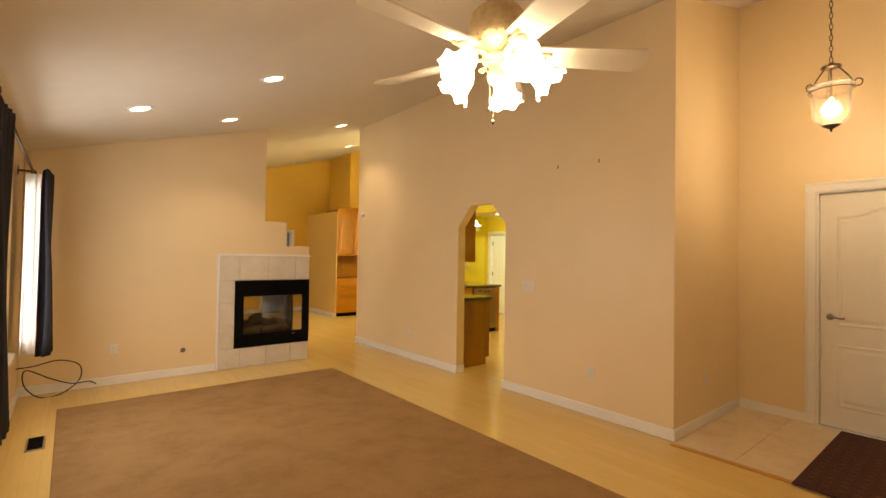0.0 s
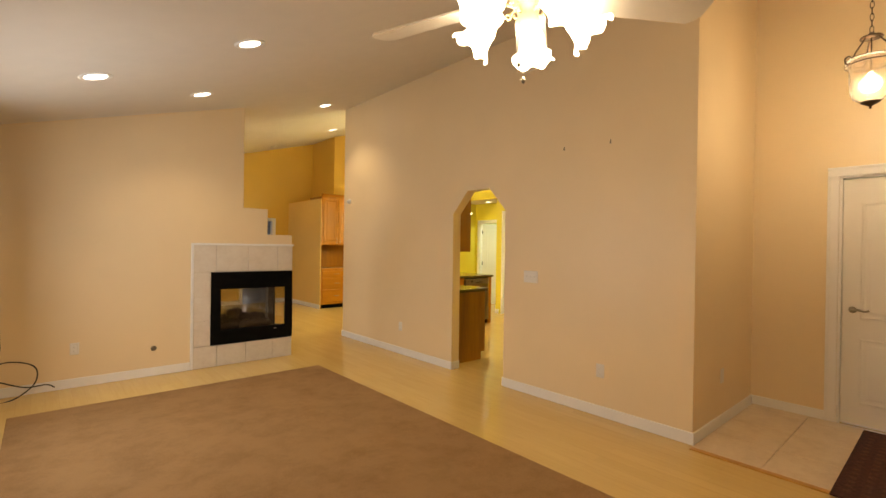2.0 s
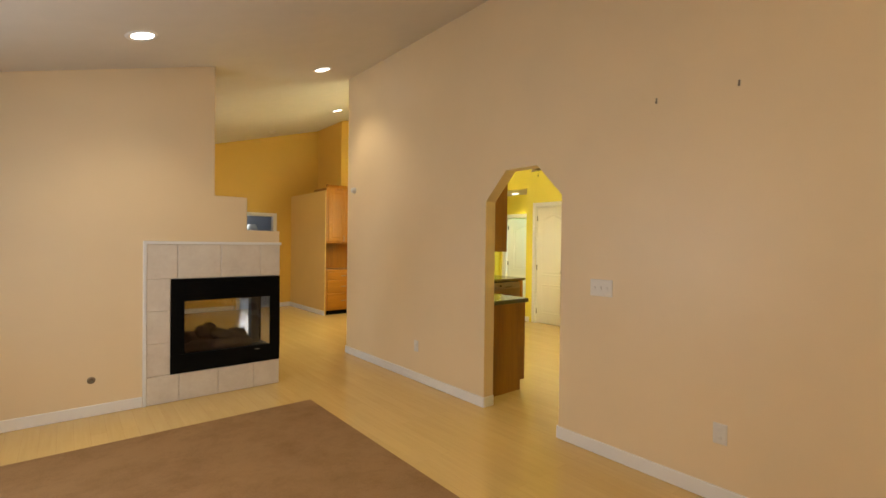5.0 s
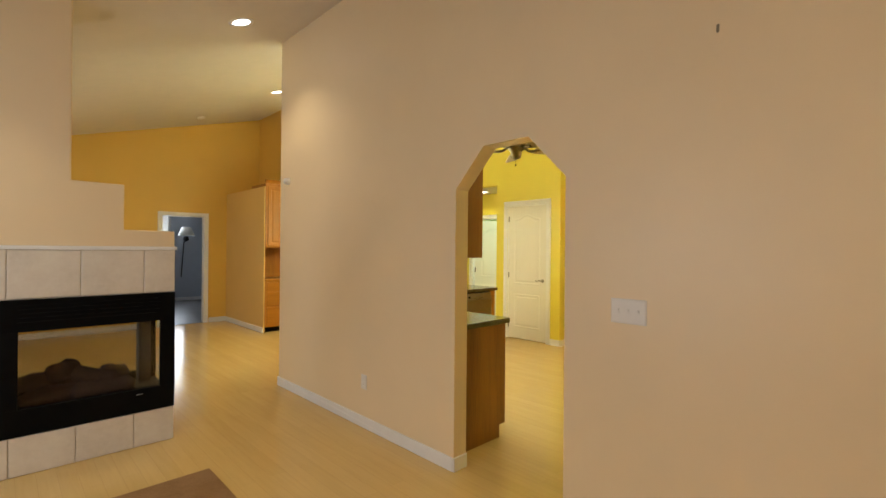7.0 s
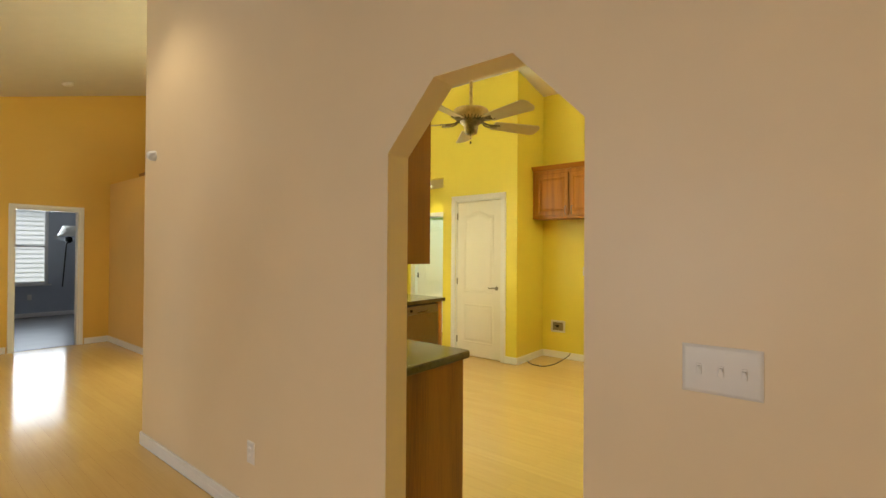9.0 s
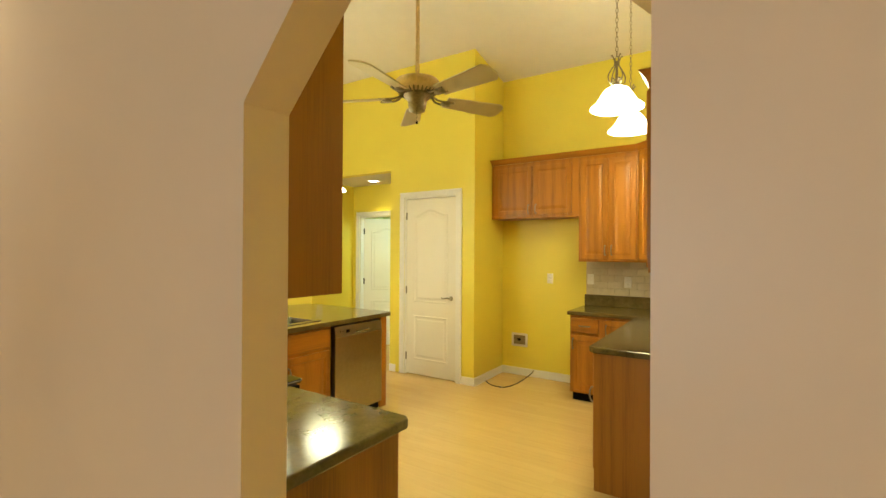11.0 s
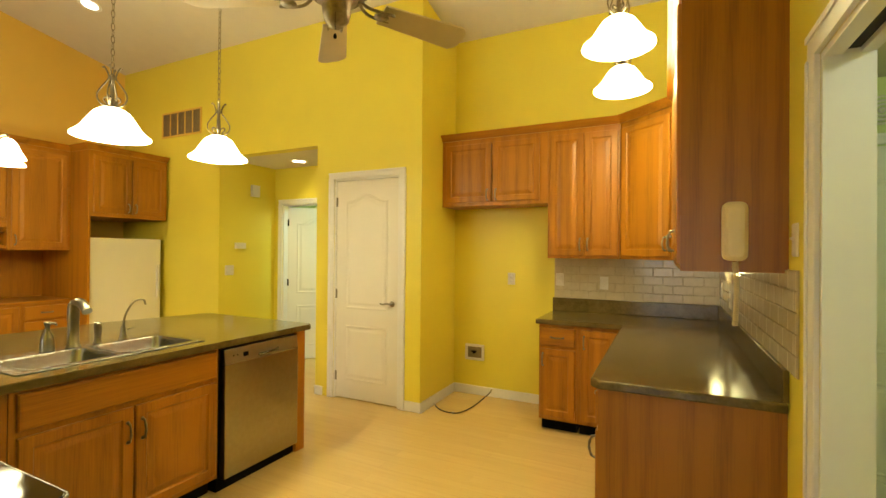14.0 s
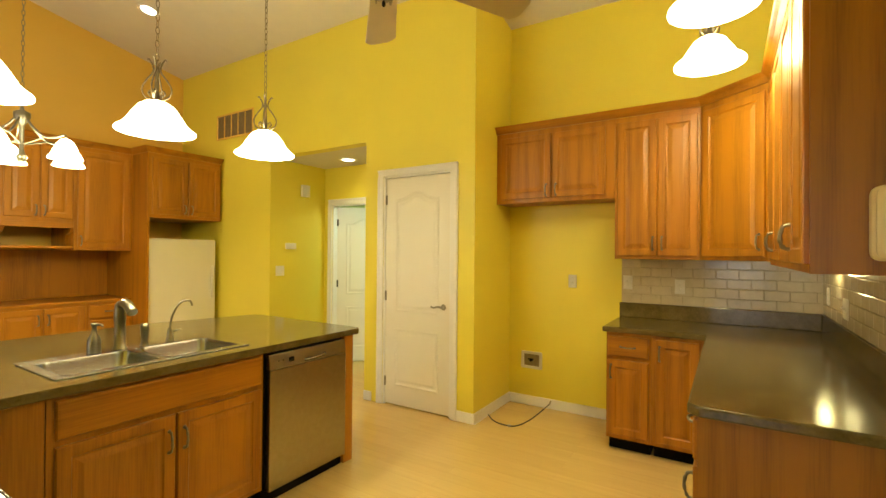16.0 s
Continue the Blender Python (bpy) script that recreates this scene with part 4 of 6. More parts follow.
for x0, x1 in BW0:
    bm = bmesh.new()
    loops = []
    for ins, z, r in ((0.0, 0.006, 0.055), (0.006, -0.01, 0.055), (0.016, -0.14, 0.06), (0.04, -0.165, 0.06), (0.10, -0.170, 0.05)):
        o = rounded([(x0 + ins, BW1[0] + ins), (x1 - ins, BW1[0] + ins), (x1 - ins, BW1[1] - ins), (x0 + ins, BW1[1] - ins)], r, 6)
        loops.append([bm.verts.new((x, y, z)) for x, y in o])
    for a, b in zip(loops, loops[1:]):
        for k in range(len(a)):
            bm.faces.new((a[k], a[(k + 1) % len(a)], b[(k + 1) % len(a)], b[k])).smooth = True
    bm.faces.new(loops[-1])
    bl = part("bowl", bm, M_SINK, th)
    bm = bmesh.new()
    lathe(bm, [(0.0, 0.004), (0.025, 0.003), (0.042, 0.006), (0.045, 0.0)], (x0 + x1) / 2, D / 2 - 0.03, -0.171, 20)
    part("drain", bm, M_STEEL, bl)
# faucet set on the sink deck
FY = 7.03
th = thing("faucet", "brushed nickel pull-out kitchen faucet", "faucet", pose(5.65, FY, 0.906))
bm = bmesh.new()
lathe(bm, [(0.034, 0.0), (0.034, 0.006), (0.027, 0.014), (0.026, 0.14), (0.028, 0.15), (0.028, 0.20), (0.024, 0.235), (0.012, 0.25), (0.0, 0.252)], seg=20)
part("body", bm, M_NICKEL, th)
bm = bmesh.new()
tube(bm, spline([(0, 0, 0.225), (0.0, -0.04, 0.245), (0, -0.09, 0.235), (0, -0.135, 0.20)], 5), [0.022] * 6 + [0.024] * 10, 12)
part("spout", bm, M_NICKEL, th)
th = thing("soap_dispenser", "brushed nickel soap dispenser", "soap dispenser", pose(5.535, FY, 0.906))
bm = bmesh.new()
lathe(bm, [(0.030, 0.0), (0.030, 0.05), (0.026, 0.075), (0.012, 0.10), (0.010, 0.13), (0.015, 0.135), (0.015, 0.15), (0.0, 0.152)], seg=18)
tube(bm, [(0, 0, 0.143), (0.01, -0.05, 0.146), (0.012, -0.062, 0.138)], 0.006)
part("bottle", bm, M_NICKEL, th)
th = thing("side_sprayer", "brushed nickel side sprayer", "sprayer", pose(5.77, FY, 0.906))
bm = bmesh.new()
lathe(bm, [(0.022, 0.0), (0.018, 0.015), (0.015, 0.03), (0.019, 0.06), (0.021, 0.10), (0.016, 0.118), (0.0, 0.12)], seg=16)
part("head", bm, M_NICKEL, th)
th = thing("water_tap", "slim gooseneck drinking-water tap", "faucet", pose(5.905, FY, 0.906))
bm = bmesh.new()
lathe(bm, [(0.024, 0.0), (0.022, 0.012), (0.014, 0.03), (0.016, 0.055), (0.010, 0.075)], seg=16)
tube(bm, spline([(0, 0, 0.07), (0.01, -0.002, 0.14), (0.05, -0.01, 0.215), (0.10, -0.02, 0.225), (0.115, -0.022, 0.195)], 6), 0.006)
part("spout", bm, M_NICKEL, th)
bm = bmesh.new()
tube(bm, [(0.012, 0, 0.05), (0.05, -0.01, 0.062), (0.066, -0.012, 0.056)], [0.005, 0.006, 0.004])
part("lever", bm, M_NICKEL, th)

# dishwasher
th = thing("dishwasher", "stainless steel built-in dishwasher", "dishwasher", pose(6.147, IY, 0))
bm = bmesh.new()
box(bm, 0.0, 0.622, 0.02, 0.60, 0.0, 0.855)
part("body", bm, M_BLACK, th)
bm = bmesh.new()
box(bm, 0.022, 0.618, -0.025, 0.02, 0.075, 0.752)
part("door", bm, M_STEEL, th, "brushed steel door", bevel=0.004)
bm = bmesh.new()
prism(bm, [(-0.025, 0.755), (0.02, 0.755), (0.02, 0.842), (-0.012, 0.842)], 0, 0.022, 0.618)
cp = part("control_panel", bm, M_STEEL, th, "steel control strip", bevel=0.004)
bm = bmesh.new()
box(bm, 0.155, 0.185, -0.029, -0.018, 0.783, 0.807)
part("badge", bm, M_BLACK, cp, "small dark square badge")
for k in (0.30, 0.33):
    bm = bmesh.new()
    lathe(bm, [(0, 0.004), (0.004, 0.003), (0.004, 0)], k - 0.22, -0.022, 0.80, 8, m=Matrix.Rotation(radians(90), 3, "X"))
    part("button", bm, M_BLACK, cp)
bm = bmesh.new()
tube(bm, spline([(0.27, -0.022, 0.772), (0.29, -0.040, 0.775), (0.35, -0.046, 0.779), (0.41, -0.040, 0.783), (0.43, -0.022, 0.785)], 5), 0.008)
part("handle", bm, M_SINK, th, "small bowed pull handle")

# ---- hutch, freezer and vent on the dining side ----
HF = 10.0
hd = HUTCH_Y - HF - 0.003
cabinet("wall_cabinet", "tall-door upper unit of the oak hutch", pose(5.12, HF, 0), 0.785, hd, 1.42, 2.50, [(0.03, 0.388, 1.45, 2.455, "door", (0.352, 1.52)), (0.398, 0.755, 1.45, 2.455, "door", (0.434, 1.52))], group="hutch units", panels=(-1,))
cabinet("wall_cabinet", "short-door upper unit of the oak hutch", pose(5.906, HF, 0), 0.555, hd, 1.70, 2.50, [(0.015, 0.272, 1.74, 2.455, "door", (0.245, 1.81)), (0.285, 0.54, 1.74, 2.455, "door", (0.312, 1.81))], group="hutch units")
cabinet("wall_cabinet", "tall-door upper unit of the oak hutch", pose(6.462, HF, 0), 0.535, hd, 1.42, 2.50, [(0.03, 0.50, 1.45, 2.455, "door", (0.055, 1.52))], group="hutch units")
th = thing("open_shelf", "open oak shelf with scrolled brackets under the hutch", "shelf", pose(5.906, HF, 0))
bm = bmesh.new()
box(bm, 0.0, 0.555, 0.02, hd, 1.44, 1.465)
box(bm, 0.0, 0.555, 0.0, 0.025, 1.645, 1.70)
part("board", bm, M_OAKX, th, bevel=0.003)
for bx in (0.0, 0.53):
    bm = bmesh.new()
    prism(bm, [(0.0, 1.645), (0.03, 1.60), (0.12, 1.58), (0.14, 1.50), (0.10, 1.465), (0.40, 1.465), (0.40, 1.645)], 0, bx, bx + 0.025)
    part("bracket", bm, M_OAK, th)
th = thing("wood_panel", "oak back panel of the hutch", "cabinet panel", pose(5.12, HUTCH_Y - 0.02, 0))
bm = bmesh.new()
box(bm, 0, 1.875, 0, 0.016, 0.90, 1.42)
part("board", bm, M_OAK, th)
cabinet("drawer_cabinet", "oak drawer base with three drawers in the dining hutch", pose(5.12, HF, 0), 0.74, hd, 0, 0.865, [(0.02, 0.72, 0.70, 0.84, "drawer", (0.37, 0.77)), (0.02, 0.72, 0.44, 0.68, "drawer", (0.37, 0.56)), (0.02, 0.72, 0.13, 0.42, "drawer", (0.37, 0.28))], 0.09, panels=(-1,), group="hutch units")
cabinet("base_cabinet", "oak hutch base with two doors", pose(5.861, HF, 0), 0.72, hd, 0, 0.865, [(0.02, 0.352, 0.13, 0.84, "door", (0.32, 0.73)), (0.365, 0.70, 0.13, 0.84, "door", (0.398, 0.73))], 0.09, group="hutch units")
cabinet("drawer_cabinet", "oak drawer base with three drawers in the dining hutch", pose(6.582, HF, 0), 0.415, hd, 0, 0.865, [(0.02, 0.395, 0.70, 0.84, "drawer", (0.21, 0.77)), (0.02, 0.395, 0.44, 0.68, "drawer", (0.21, 0.56)), (0.02, 0.395, 0.13, 0.42, "drawer", (0.21, 0.28))], 0.09, group="hutch units")
bm = bmesh.new()
box(bm, 5.115, 6.997, HF - 0.02, HUTCH_Y - 0.003, 0.866, 0.895)
tagged(finish("worktop", bm, M_OAKX, 0.006), "oak counter board of the hutch", "worktop")
FZF = 9.66
cabinet("wall_cabinet", "deep oak cabinet above the white freezer", pose(7.0, FZF, 0), 0.845, HUTCH_Y - FZF - 0.003, 1.79, 2.50, [(0.045, 0.43, 1.83, 2.455, "door", (0.395, 1.90)), (0.44, 0.815, 1.83, 2.455, "door", (0.475, 1.90))])
th = thing("cabinet_gable", "tall oak gable beside the white freezer", "cabinet panel", pose(7.0, FZF, 0))
bm = bmesh.new()
box(bm, 0, 0.022, 0.0, HUTCH_Y - FZF - 0.003, 0, 1.79)
part("board", bm, M_OAK, th)
crown_run("crown_moulding", "stained oak crown moulding along the hutch", [(5.10, HF), (7.0, HF), (7.0, FZF), (7.85, FZF)], 2.50)
th = thing("freezer", "white upright freezer under an oak cabinet", "freezer", pose(7.03, 9.70, 0))
bm = bmesh.new()
box(bm, 0.0, 0.78, 0.06, 0.72, 0.03, 1.555)
part("body", bm, M_APPL, th, bevel=0.01)
bm = bmesh.new()
box(bm, 0.0, 0.78, 0.0, 0.055, 0.06, 1.56)
d = part("door", bm, M_APPL, th, bevel=0.014)
bm = bmesh.new()
box(bm, 0.72, 0.75, -0.035, 0.0, 0.85, 1.25)
part("handle", bm, M_APPL, d, bevel=0.01)


def grille(name, label, m, w, h, n, mat, frame=0.02):
    th = thing(name, label, "vent", m)
    bm = bmesh.new()
    for p, q, lo, hi in ((0, w, 0, frame), (0, w, h - frame, h), (0, frame, frame, h - frame), (w - frame, w, frame, h - frame)):
        box(bm, p, q, -0.012, 0.0, lo, hi)
    part("frame", bm, mat[0], th, bevel=0.002)
    bm = bmesh.new()
    box(bm, frame, w - frame, -0.002, -0.0005, frame, h - frame)
    part("backing", bm, mat[1], th)
    s = (w - 2 * frame) / n
    for k in range(1, n):
        bm = bmesh.new()
        box(bm, frame + k * s - 0.007, frame + k * s + 0.007, -0.009, -0.002, frame, h - frame)
        part("slat", bm, mat[0], th)
    bm = bmesh.new()
    for k in range(14):
        z = frame + (h - 2 * frame) * (k + 0.5) / 14
        box(bm, frame, w - frame, -0.006, -0.002, z - 0.004, z + 0.004)
    part("louvre", bm, mat[1], th)
    return th


grille("return_vent", "brown louvred return-air grille high on the wall", pose(PANTRY_X, 9.79, 2.815, 0, 0, -90), 0.73, 0.31, 5, (M_OCHRE, M_VENT))

origin = LIVING.copy()
# ---- fireplace ----
th = thing("fireplace", "black see-through gas fireplace with glass doors and ceramic logs", "fireplace", pose(BX0, FIRE_Y, BZ0))
FW, FH, FD = FIRE_END - BX0, BZ1 - BZ0, FB - FIRE_Y
bm = bmesh.new()
box(bm, 0.003, FW - 0.003, 0.0, FD, 0.002, 0.10)
part("firebox_floor", bm, M_FIREBACK, th, "soot-dark metal firebox floor")
bm = bmesh.new()
box(bm, 0.003, FW - 0.003, 0.0, FD, FH - 0.12, FH - 0.002)
part("firebox_hood", bm, M_FIREBACK, th, "soot-dark metal firebox hood")
for fy, s in ((0.0, -1), (FD, 1)):
    bm = bmesh.new()
    y0, y1 = sorted((fy, fy + s * 0.022))
    for p, q, lo, hi in ((0.0, FW, 0.0, 0.165), (0.0, FW, FH - 0.20, FH), (0.0, 0.105, 0.165, FH - 0.20), (FW - 0.095, FW, 0.165, FH - 0.20)):
        box(bm, p, q, y0, y1, lo, hi)
    sr = part("surround", bm, M_BLACK, th, "matt black metal surround", bevel=0.003)
    bm = bmesh.new()
    ya, yb = sorted((fy + s * 0.022, fy + s * 0.026))
    for k in range(5):
        box(bm, 0.10, FW - 0.10, ya, yb, FH - 0.045 - k * 0.026, FH - 0.035 - k * 0.026)
    part("louvre", bm, M_BLACK, sr)
    bm = bmesh.new()
    box(bm, 0.10, FW - 0.09, fy - s * 0.012, fy - s * 0.006, 0.16, FH - 0.195)
    g = part("pane", bm, M_FIREGLASS, th, "smoked fire-glass pane")
    g.visible_shadow = False
bm = bmesh.new()
box(bm, FW - 0.14, FW - 0.06, FD - 0.13, FD - 0.03, 0.10, FH - 0.12)
part("post", bm, M_FIREBACK, th, "dark corner post")
bm = bmesh.new()
tube(bm, [(FW - 0.24, -0.030, 0.13), (FW - 0.20, -0.030, 0.13)], 0.003)
part("name_plate", bm, M_NICKEL, th, "tiny metal plate")
random.seed(4)
for lx, ly, lz, L, rz, ry in ((0.16, 0.20, 0.17, 0.34, 12, 2), (0.44, 0.18, 0.17, 0.36, -8, -3), (0.30, 0.34, 0.18, 0.45, 4, 0), (0.10, 0.28, 0.23, 0.24, 25, -3), (0.42, 0.30, 0.25, 0.30, -30, 12), (0.26, 0.22, 0.26, 0.20, 40, -8), (0.52, 0.26, 0.25, 0.20, 20, 16)):
    bm = bmesh.new()
    n = 9
    pts = [Vector((L * (k / (n - 1)) - L / 2 + 0.12, random.uniform(-0.010, 0.010), random.uniform(-0.012, 0.012))) for k in range(n)]
    r = [random.uniform(0.048, 0.068) for _ in pts]
    r[0] = r[-1] = 0.026
    tube(bm, pts, r, 9)
    for v in bm.verts:
        v.co += v.co.normalized() * 0.010 * noise.noise(v.co * 22 + Vector((lx * 9, 0, 0)))
    bmesh.ops.transform(bm, matrix=pose(lx, ly, lz + 0.25 * (lz - 0.16), 0, ry, rz), verts=bm.verts[:])
    part("log", bm, M_LOG, th, "charred ceramic log")
bm = bmesh.new()
for k in range(40):
    x, y = random.uniform(0.13, FW - 0.16), random.uniform(0.10, 0.44)
    lathe(bm, [(0.0, 0.03), (0.018, 0.02), (0.022, 0.0)], x, y, 0.10, 5)
tagged(part("ember_bed", bm, M_LOG, th, "bed of dark ceramic embers"), kind="stuff")
TX0 = 1.813
solid("trim_fireplace", "white painted edge strip round the fireplace tiles", M_TRIM, (TX0 - 0.026, TX0, FIRE_Y - 0.022, FIRE_Y, 0, 1.395), (TX0 - 0.026, FIRE_END + 0.012, FIRE_Y - 0.022, FIRE_Y, 1.395, 1.420), bevel=0.004)

# ---- ceiling fans ----


def blade_mesh(bm, r0, r1, w0, w1, pitch, droop=0.0):
    m = Matrix.Rotation(radians(pitch), 3, "X")
    pts = [(r0, -w0 / 2), (r1 - 0.035, -w1 / 2), (r1 - 0.012, -w1 / 2 + 0.018), (r1, -w1 / 2 + 0.04), (r1, w1 / 2 - 0.04), (r1 - 0.012, w1 / 2 - 0.018), (r1 - 0.035, w1 / 2), (r0, w0 / 2)]
    t, b = [bm.verts.new(m @ Vector((x, y, 0.004)) - Vector((0, 0, droop * x))) for x, y in pts], [bm.verts.new(m @ Vector((x, y, -0.004)) - Vector((0, 0, droop * x))) for x, y in pts]
    bm.faces.new(t)
    bm.faces.new(b[::-1])
    for i in range(len(pts)):
        bm.faces.new((t[i], b[i], b[(i + 1) % len(pts)], t[(i + 1) % len(pts)]))


def iron_mesh(bm, r0, r1):
    tube(bm, spline([(r0, 0, 0.03), (r0 + 0.04, 0.02, 0.0), (r1 - 0.04, 0.03, -0.008), (r1 + 0.03, 0.03, -0.006)], 4), 0.007)
    tube(bm, spline([(r0, 0, 0.03), (r0 + 0.04, -0.02, 0.0), (r1 - 0.04, -0.03, -0.008), (r1 + 0.03, -0.03, -0.006)], 4), 0.007)
    lathe(bm, [(0.0, 0.004), (0.03, 0.004), (0.034, -0.004), (0.0, -0.006)], r1 - 0.02, 0, -0.010, 12)


def pull_chain(bm, x, y, z0, z1):
    for k in range(int((z0 - z1) / 0.009)):
        lathe(bm, [(0.0, 0.003), (0.0028, 0.0), (0.0, -0.003)], x, y, z0 - k * 0.009, 5)
    lathe(bm, [(0.0, 0.014), (0.006, 0.004), (0.007, -0.006), (0.0, -0.014)], x, y, z1 - 0.012, 8)


FX, FYY = 1.80, 1.80
fz = 2.29
th = thing("ceiling_fan", "white-bladed ceiling fan with five lit tulip lights", "ceiling fan", pose(FX, FYY, fz))
ct = ceil_z(FX) - fz
bm = bmesh.new()
lathe(bm, [(0.075, ct + 0.03), (0.075, ct - 0.02), (0.05, ct - 0.07), (0.014, ct - 0.08), (0.014, 0.20), (0.03, 0.19)], seg=24)
part("downrod", bm, M_ANTIQUE, th, "cream enamel canopy and rod")
bm = bmesh.new()
lathe(bm, [(0.03, 0.20), (0.10, 0.185), (0.125, 0.15), (0.128, 0.07), (0.118, 0.045), (0.10, 0.03), (0.075, 0.02), (0.06, -0.01), (0.05, -0.03)], seg=36)
for k in range(18):
    a = 2 * math.pi * k / 18
    lathe(bm, [(0.0, 0.012), (0.010, 0.0), (0.0, -0.012)], 0.118 * math.cos(a), 0.118 * math.sin(a), 0.05, 6)
part("motor_housing", bm, M_ANTIQUE, th, "antique cream housing with a beaded rim")
for k in range(5):
    a = -36 + 72 * k
    bm = bmesh.new()
    iron_mesh(bm, 0.10, 0.20)
    bmesh.ops.rotate(bm, cent=(0, 0, 0), matrix=Matrix.Rotation(radians(a), 3, "Z"), verts=bm.verts[:])
    part("blade_iron", bm, M_ANTIQUE, th)
    bm = bmesh.new()
    blade_mesh(bm, 0.17, 0.66, 0.115, 0.150, -14)
    bmesh.ops.rotate(bm, cent=(0, 0, 0), matrix=Matrix.Rotation(radians(a), 3, "Z"), verts=bm.verts[:])
    part("blade", bm, M_BLADE, th, "white fan blade")
bm = bmesh.new()
lathe(bm, [(0.06, 0.0), (0.066, -0.012), (0.058, -0.03), (0.040, -0.045), (0.034, -0.07), (0.044, -0.09), (0.040, -0.115), (0.018, -0.135), (0.0, -0.14)], seg=24)
part("light_hub", bm, M_ANTIQUE, th, "turned cream light fitting")
for k in range(5):
    a = radians(33 + 72 * k)
    ax = Vector((math.cos(a), math.sin(a), 0))
    bm = bmesh.new()
    tube(bm, spline([ax * 0.04 + Vector((0, 0, -0.03)), ax * 0.085 + Vector((0, 0, -0.005)), ax * 0.12 + Vector((0, 0, -0.01)), ax * 0.135 + Vector((0, 0, -0.035))], 5), 0.008)
    for q, rr in ((0.045, 0.022), (0.075, 0.014)):
        c = Vector((0, 0, -0.055)) + ax * q
        tube(bm, [c + (ax * math.cos(t / 3) + Vector((0, 0, 1)) * math.sin(t / 3)) * rr * (1 - t / 26) for t in range(22)], 0.0045, 6)
    arm = part("light_arm", bm, M_ANTIQUE, th, "scrolled cream arm")
    tilt = Matrix.Rotation(a, 3, "Z") @ Matrix.Rotation(radians(-46), 3, "Y")
    bm = bmesh.new()
    lathe(bm, [(0.020, 0.0), (0.031, -0.014), (0.047, -0.048), (0.050, -0.078), (0.057, -0.104), (0.080, -0.134)], *(ax * 0.135 + Vector((0, 0, -0.035))), 40,
          wave=lambda i, q: (1 + (0.10 if i == 5 else 0.04 if i == 4 else 0) * math.sin(6 * q), 0.012 * math.sin(6 * q + 1) if i == 5 else 0), m=tilt)
    part("shade", bm, M_TULIP, arm, "lit ruffled tulip glass")
for q, (cx, cy) in enumerate(((-0.045, 0.0), (-0.035, -0.012))):
    bm = bmesh.new()
    pull_chain(bm, cx, cy, -0.10, -0.235 - 0.055 * q)
    part("pull_chain", bm, M_NICKEL, th)

origin = KITCHEN_SIDE.copy()
KX, KY, kz = 5.78, 5.355, 2.465
th = thing("ceiling_fan", "five-bladed beige ceiling fan on a long rod, unlit", "ceiling fan", pose(KX, KY, kz))
ct = ceil_z(KX) - kz
bm = bmesh.new()
lathe(bm, [(0.07, ct + 0.02), (0.07, ct - 0.03), (0.045, ct - 0.07), (0.013, ct - 0.08), (0.013, 0.14), (0.02, 0.13)], seg=20)
part("downrod", bm, M_ANTIQUE, th, "cream rod and canopy")
bm = bmesh.new()
lathe(bm, [(0.02, 0.13), (0.06, 0.125), (0.135, 0.105), (0.150, 0.08), (0.150, 0.06), (0.12, 0.03), (0.09, 0.02)], seg=32)
part("motor_housing", bm, M_ANTIQUE, th, "cream motor housing")
for k in range(28):
    a = 2 * math.pi * k / 28
    bm = bmesh.new()
    tube(bm, [(0.125 * math.cos(a), 0.125 * math.sin(a), 0.036), (0.092 * math.cos(a), 0.092 * math.sin(a), 0.008)], 0.005, 5)
    part("rib", bm, M_BRONZE, th)
bm = bmesh.new()
lathe(bm, [(0.09, 0.03), (0.085, 0.0), (0.06, -0.02), (0.058, -0.05), (0.05, -0.085), (0.02, -0.10), (0.0, -0.10)], seg=24)
part("collar", bm, M_BRONZE, th, "dark pewter vented collar and cap")
for k in range(5):
    a = -102.5 + 72 * k
    bm = bmesh.new()
    iron_mesh(bm, 0.09, 0.22)
    bmesh.ops.rotate(bm, cent=(0, 0, 0), matrix=Matrix.Rotation(radians(a), 3, "Z"), verts=bm.verts[:])
    part("blade_iron", bm, M_BRONZE, th)
    bm = bmesh.new()
    blade_mesh(bm, 0.20, 0.625, 0.11, 0.150, -15)
    bmesh.ops.rotate(bm, cent=(0, 0, 0), matrix=Matrix.Rotation(radians(a), 3, "Z"), verts=bm.verts[:])
    part("blade", bm, M_BLADE2, th, "beige fan blade")
bm = bmesh.new()
pull_chain(bm, -0.045, -0.03, -0.08, -0.16)
part("pull_chain", bm, M_BLACK, th)

# ---- pendants and chandelier ----


def chain_links(bm, z0, z1, x=0, y=0, s=1.0):
    n = max(2, int((z1 - z0) / (0.034 * s)))
    step = (z1 - z0) / n
    for k in range(n):
        zc = z0 + (k + 0.5) * step
        pts = []
        for q in range(10):
            a = 2 * math.pi * q / 10
            u, v = 0.0085 * s * math.cos(a), (step * 0.62) * math.sin(a)
            pts.append((x + (u if k % 2 else 0), y + (0 if k % 2 else u), zc + v))
        tube(bm, pts, 0.0022 * s, 5, closed=True)


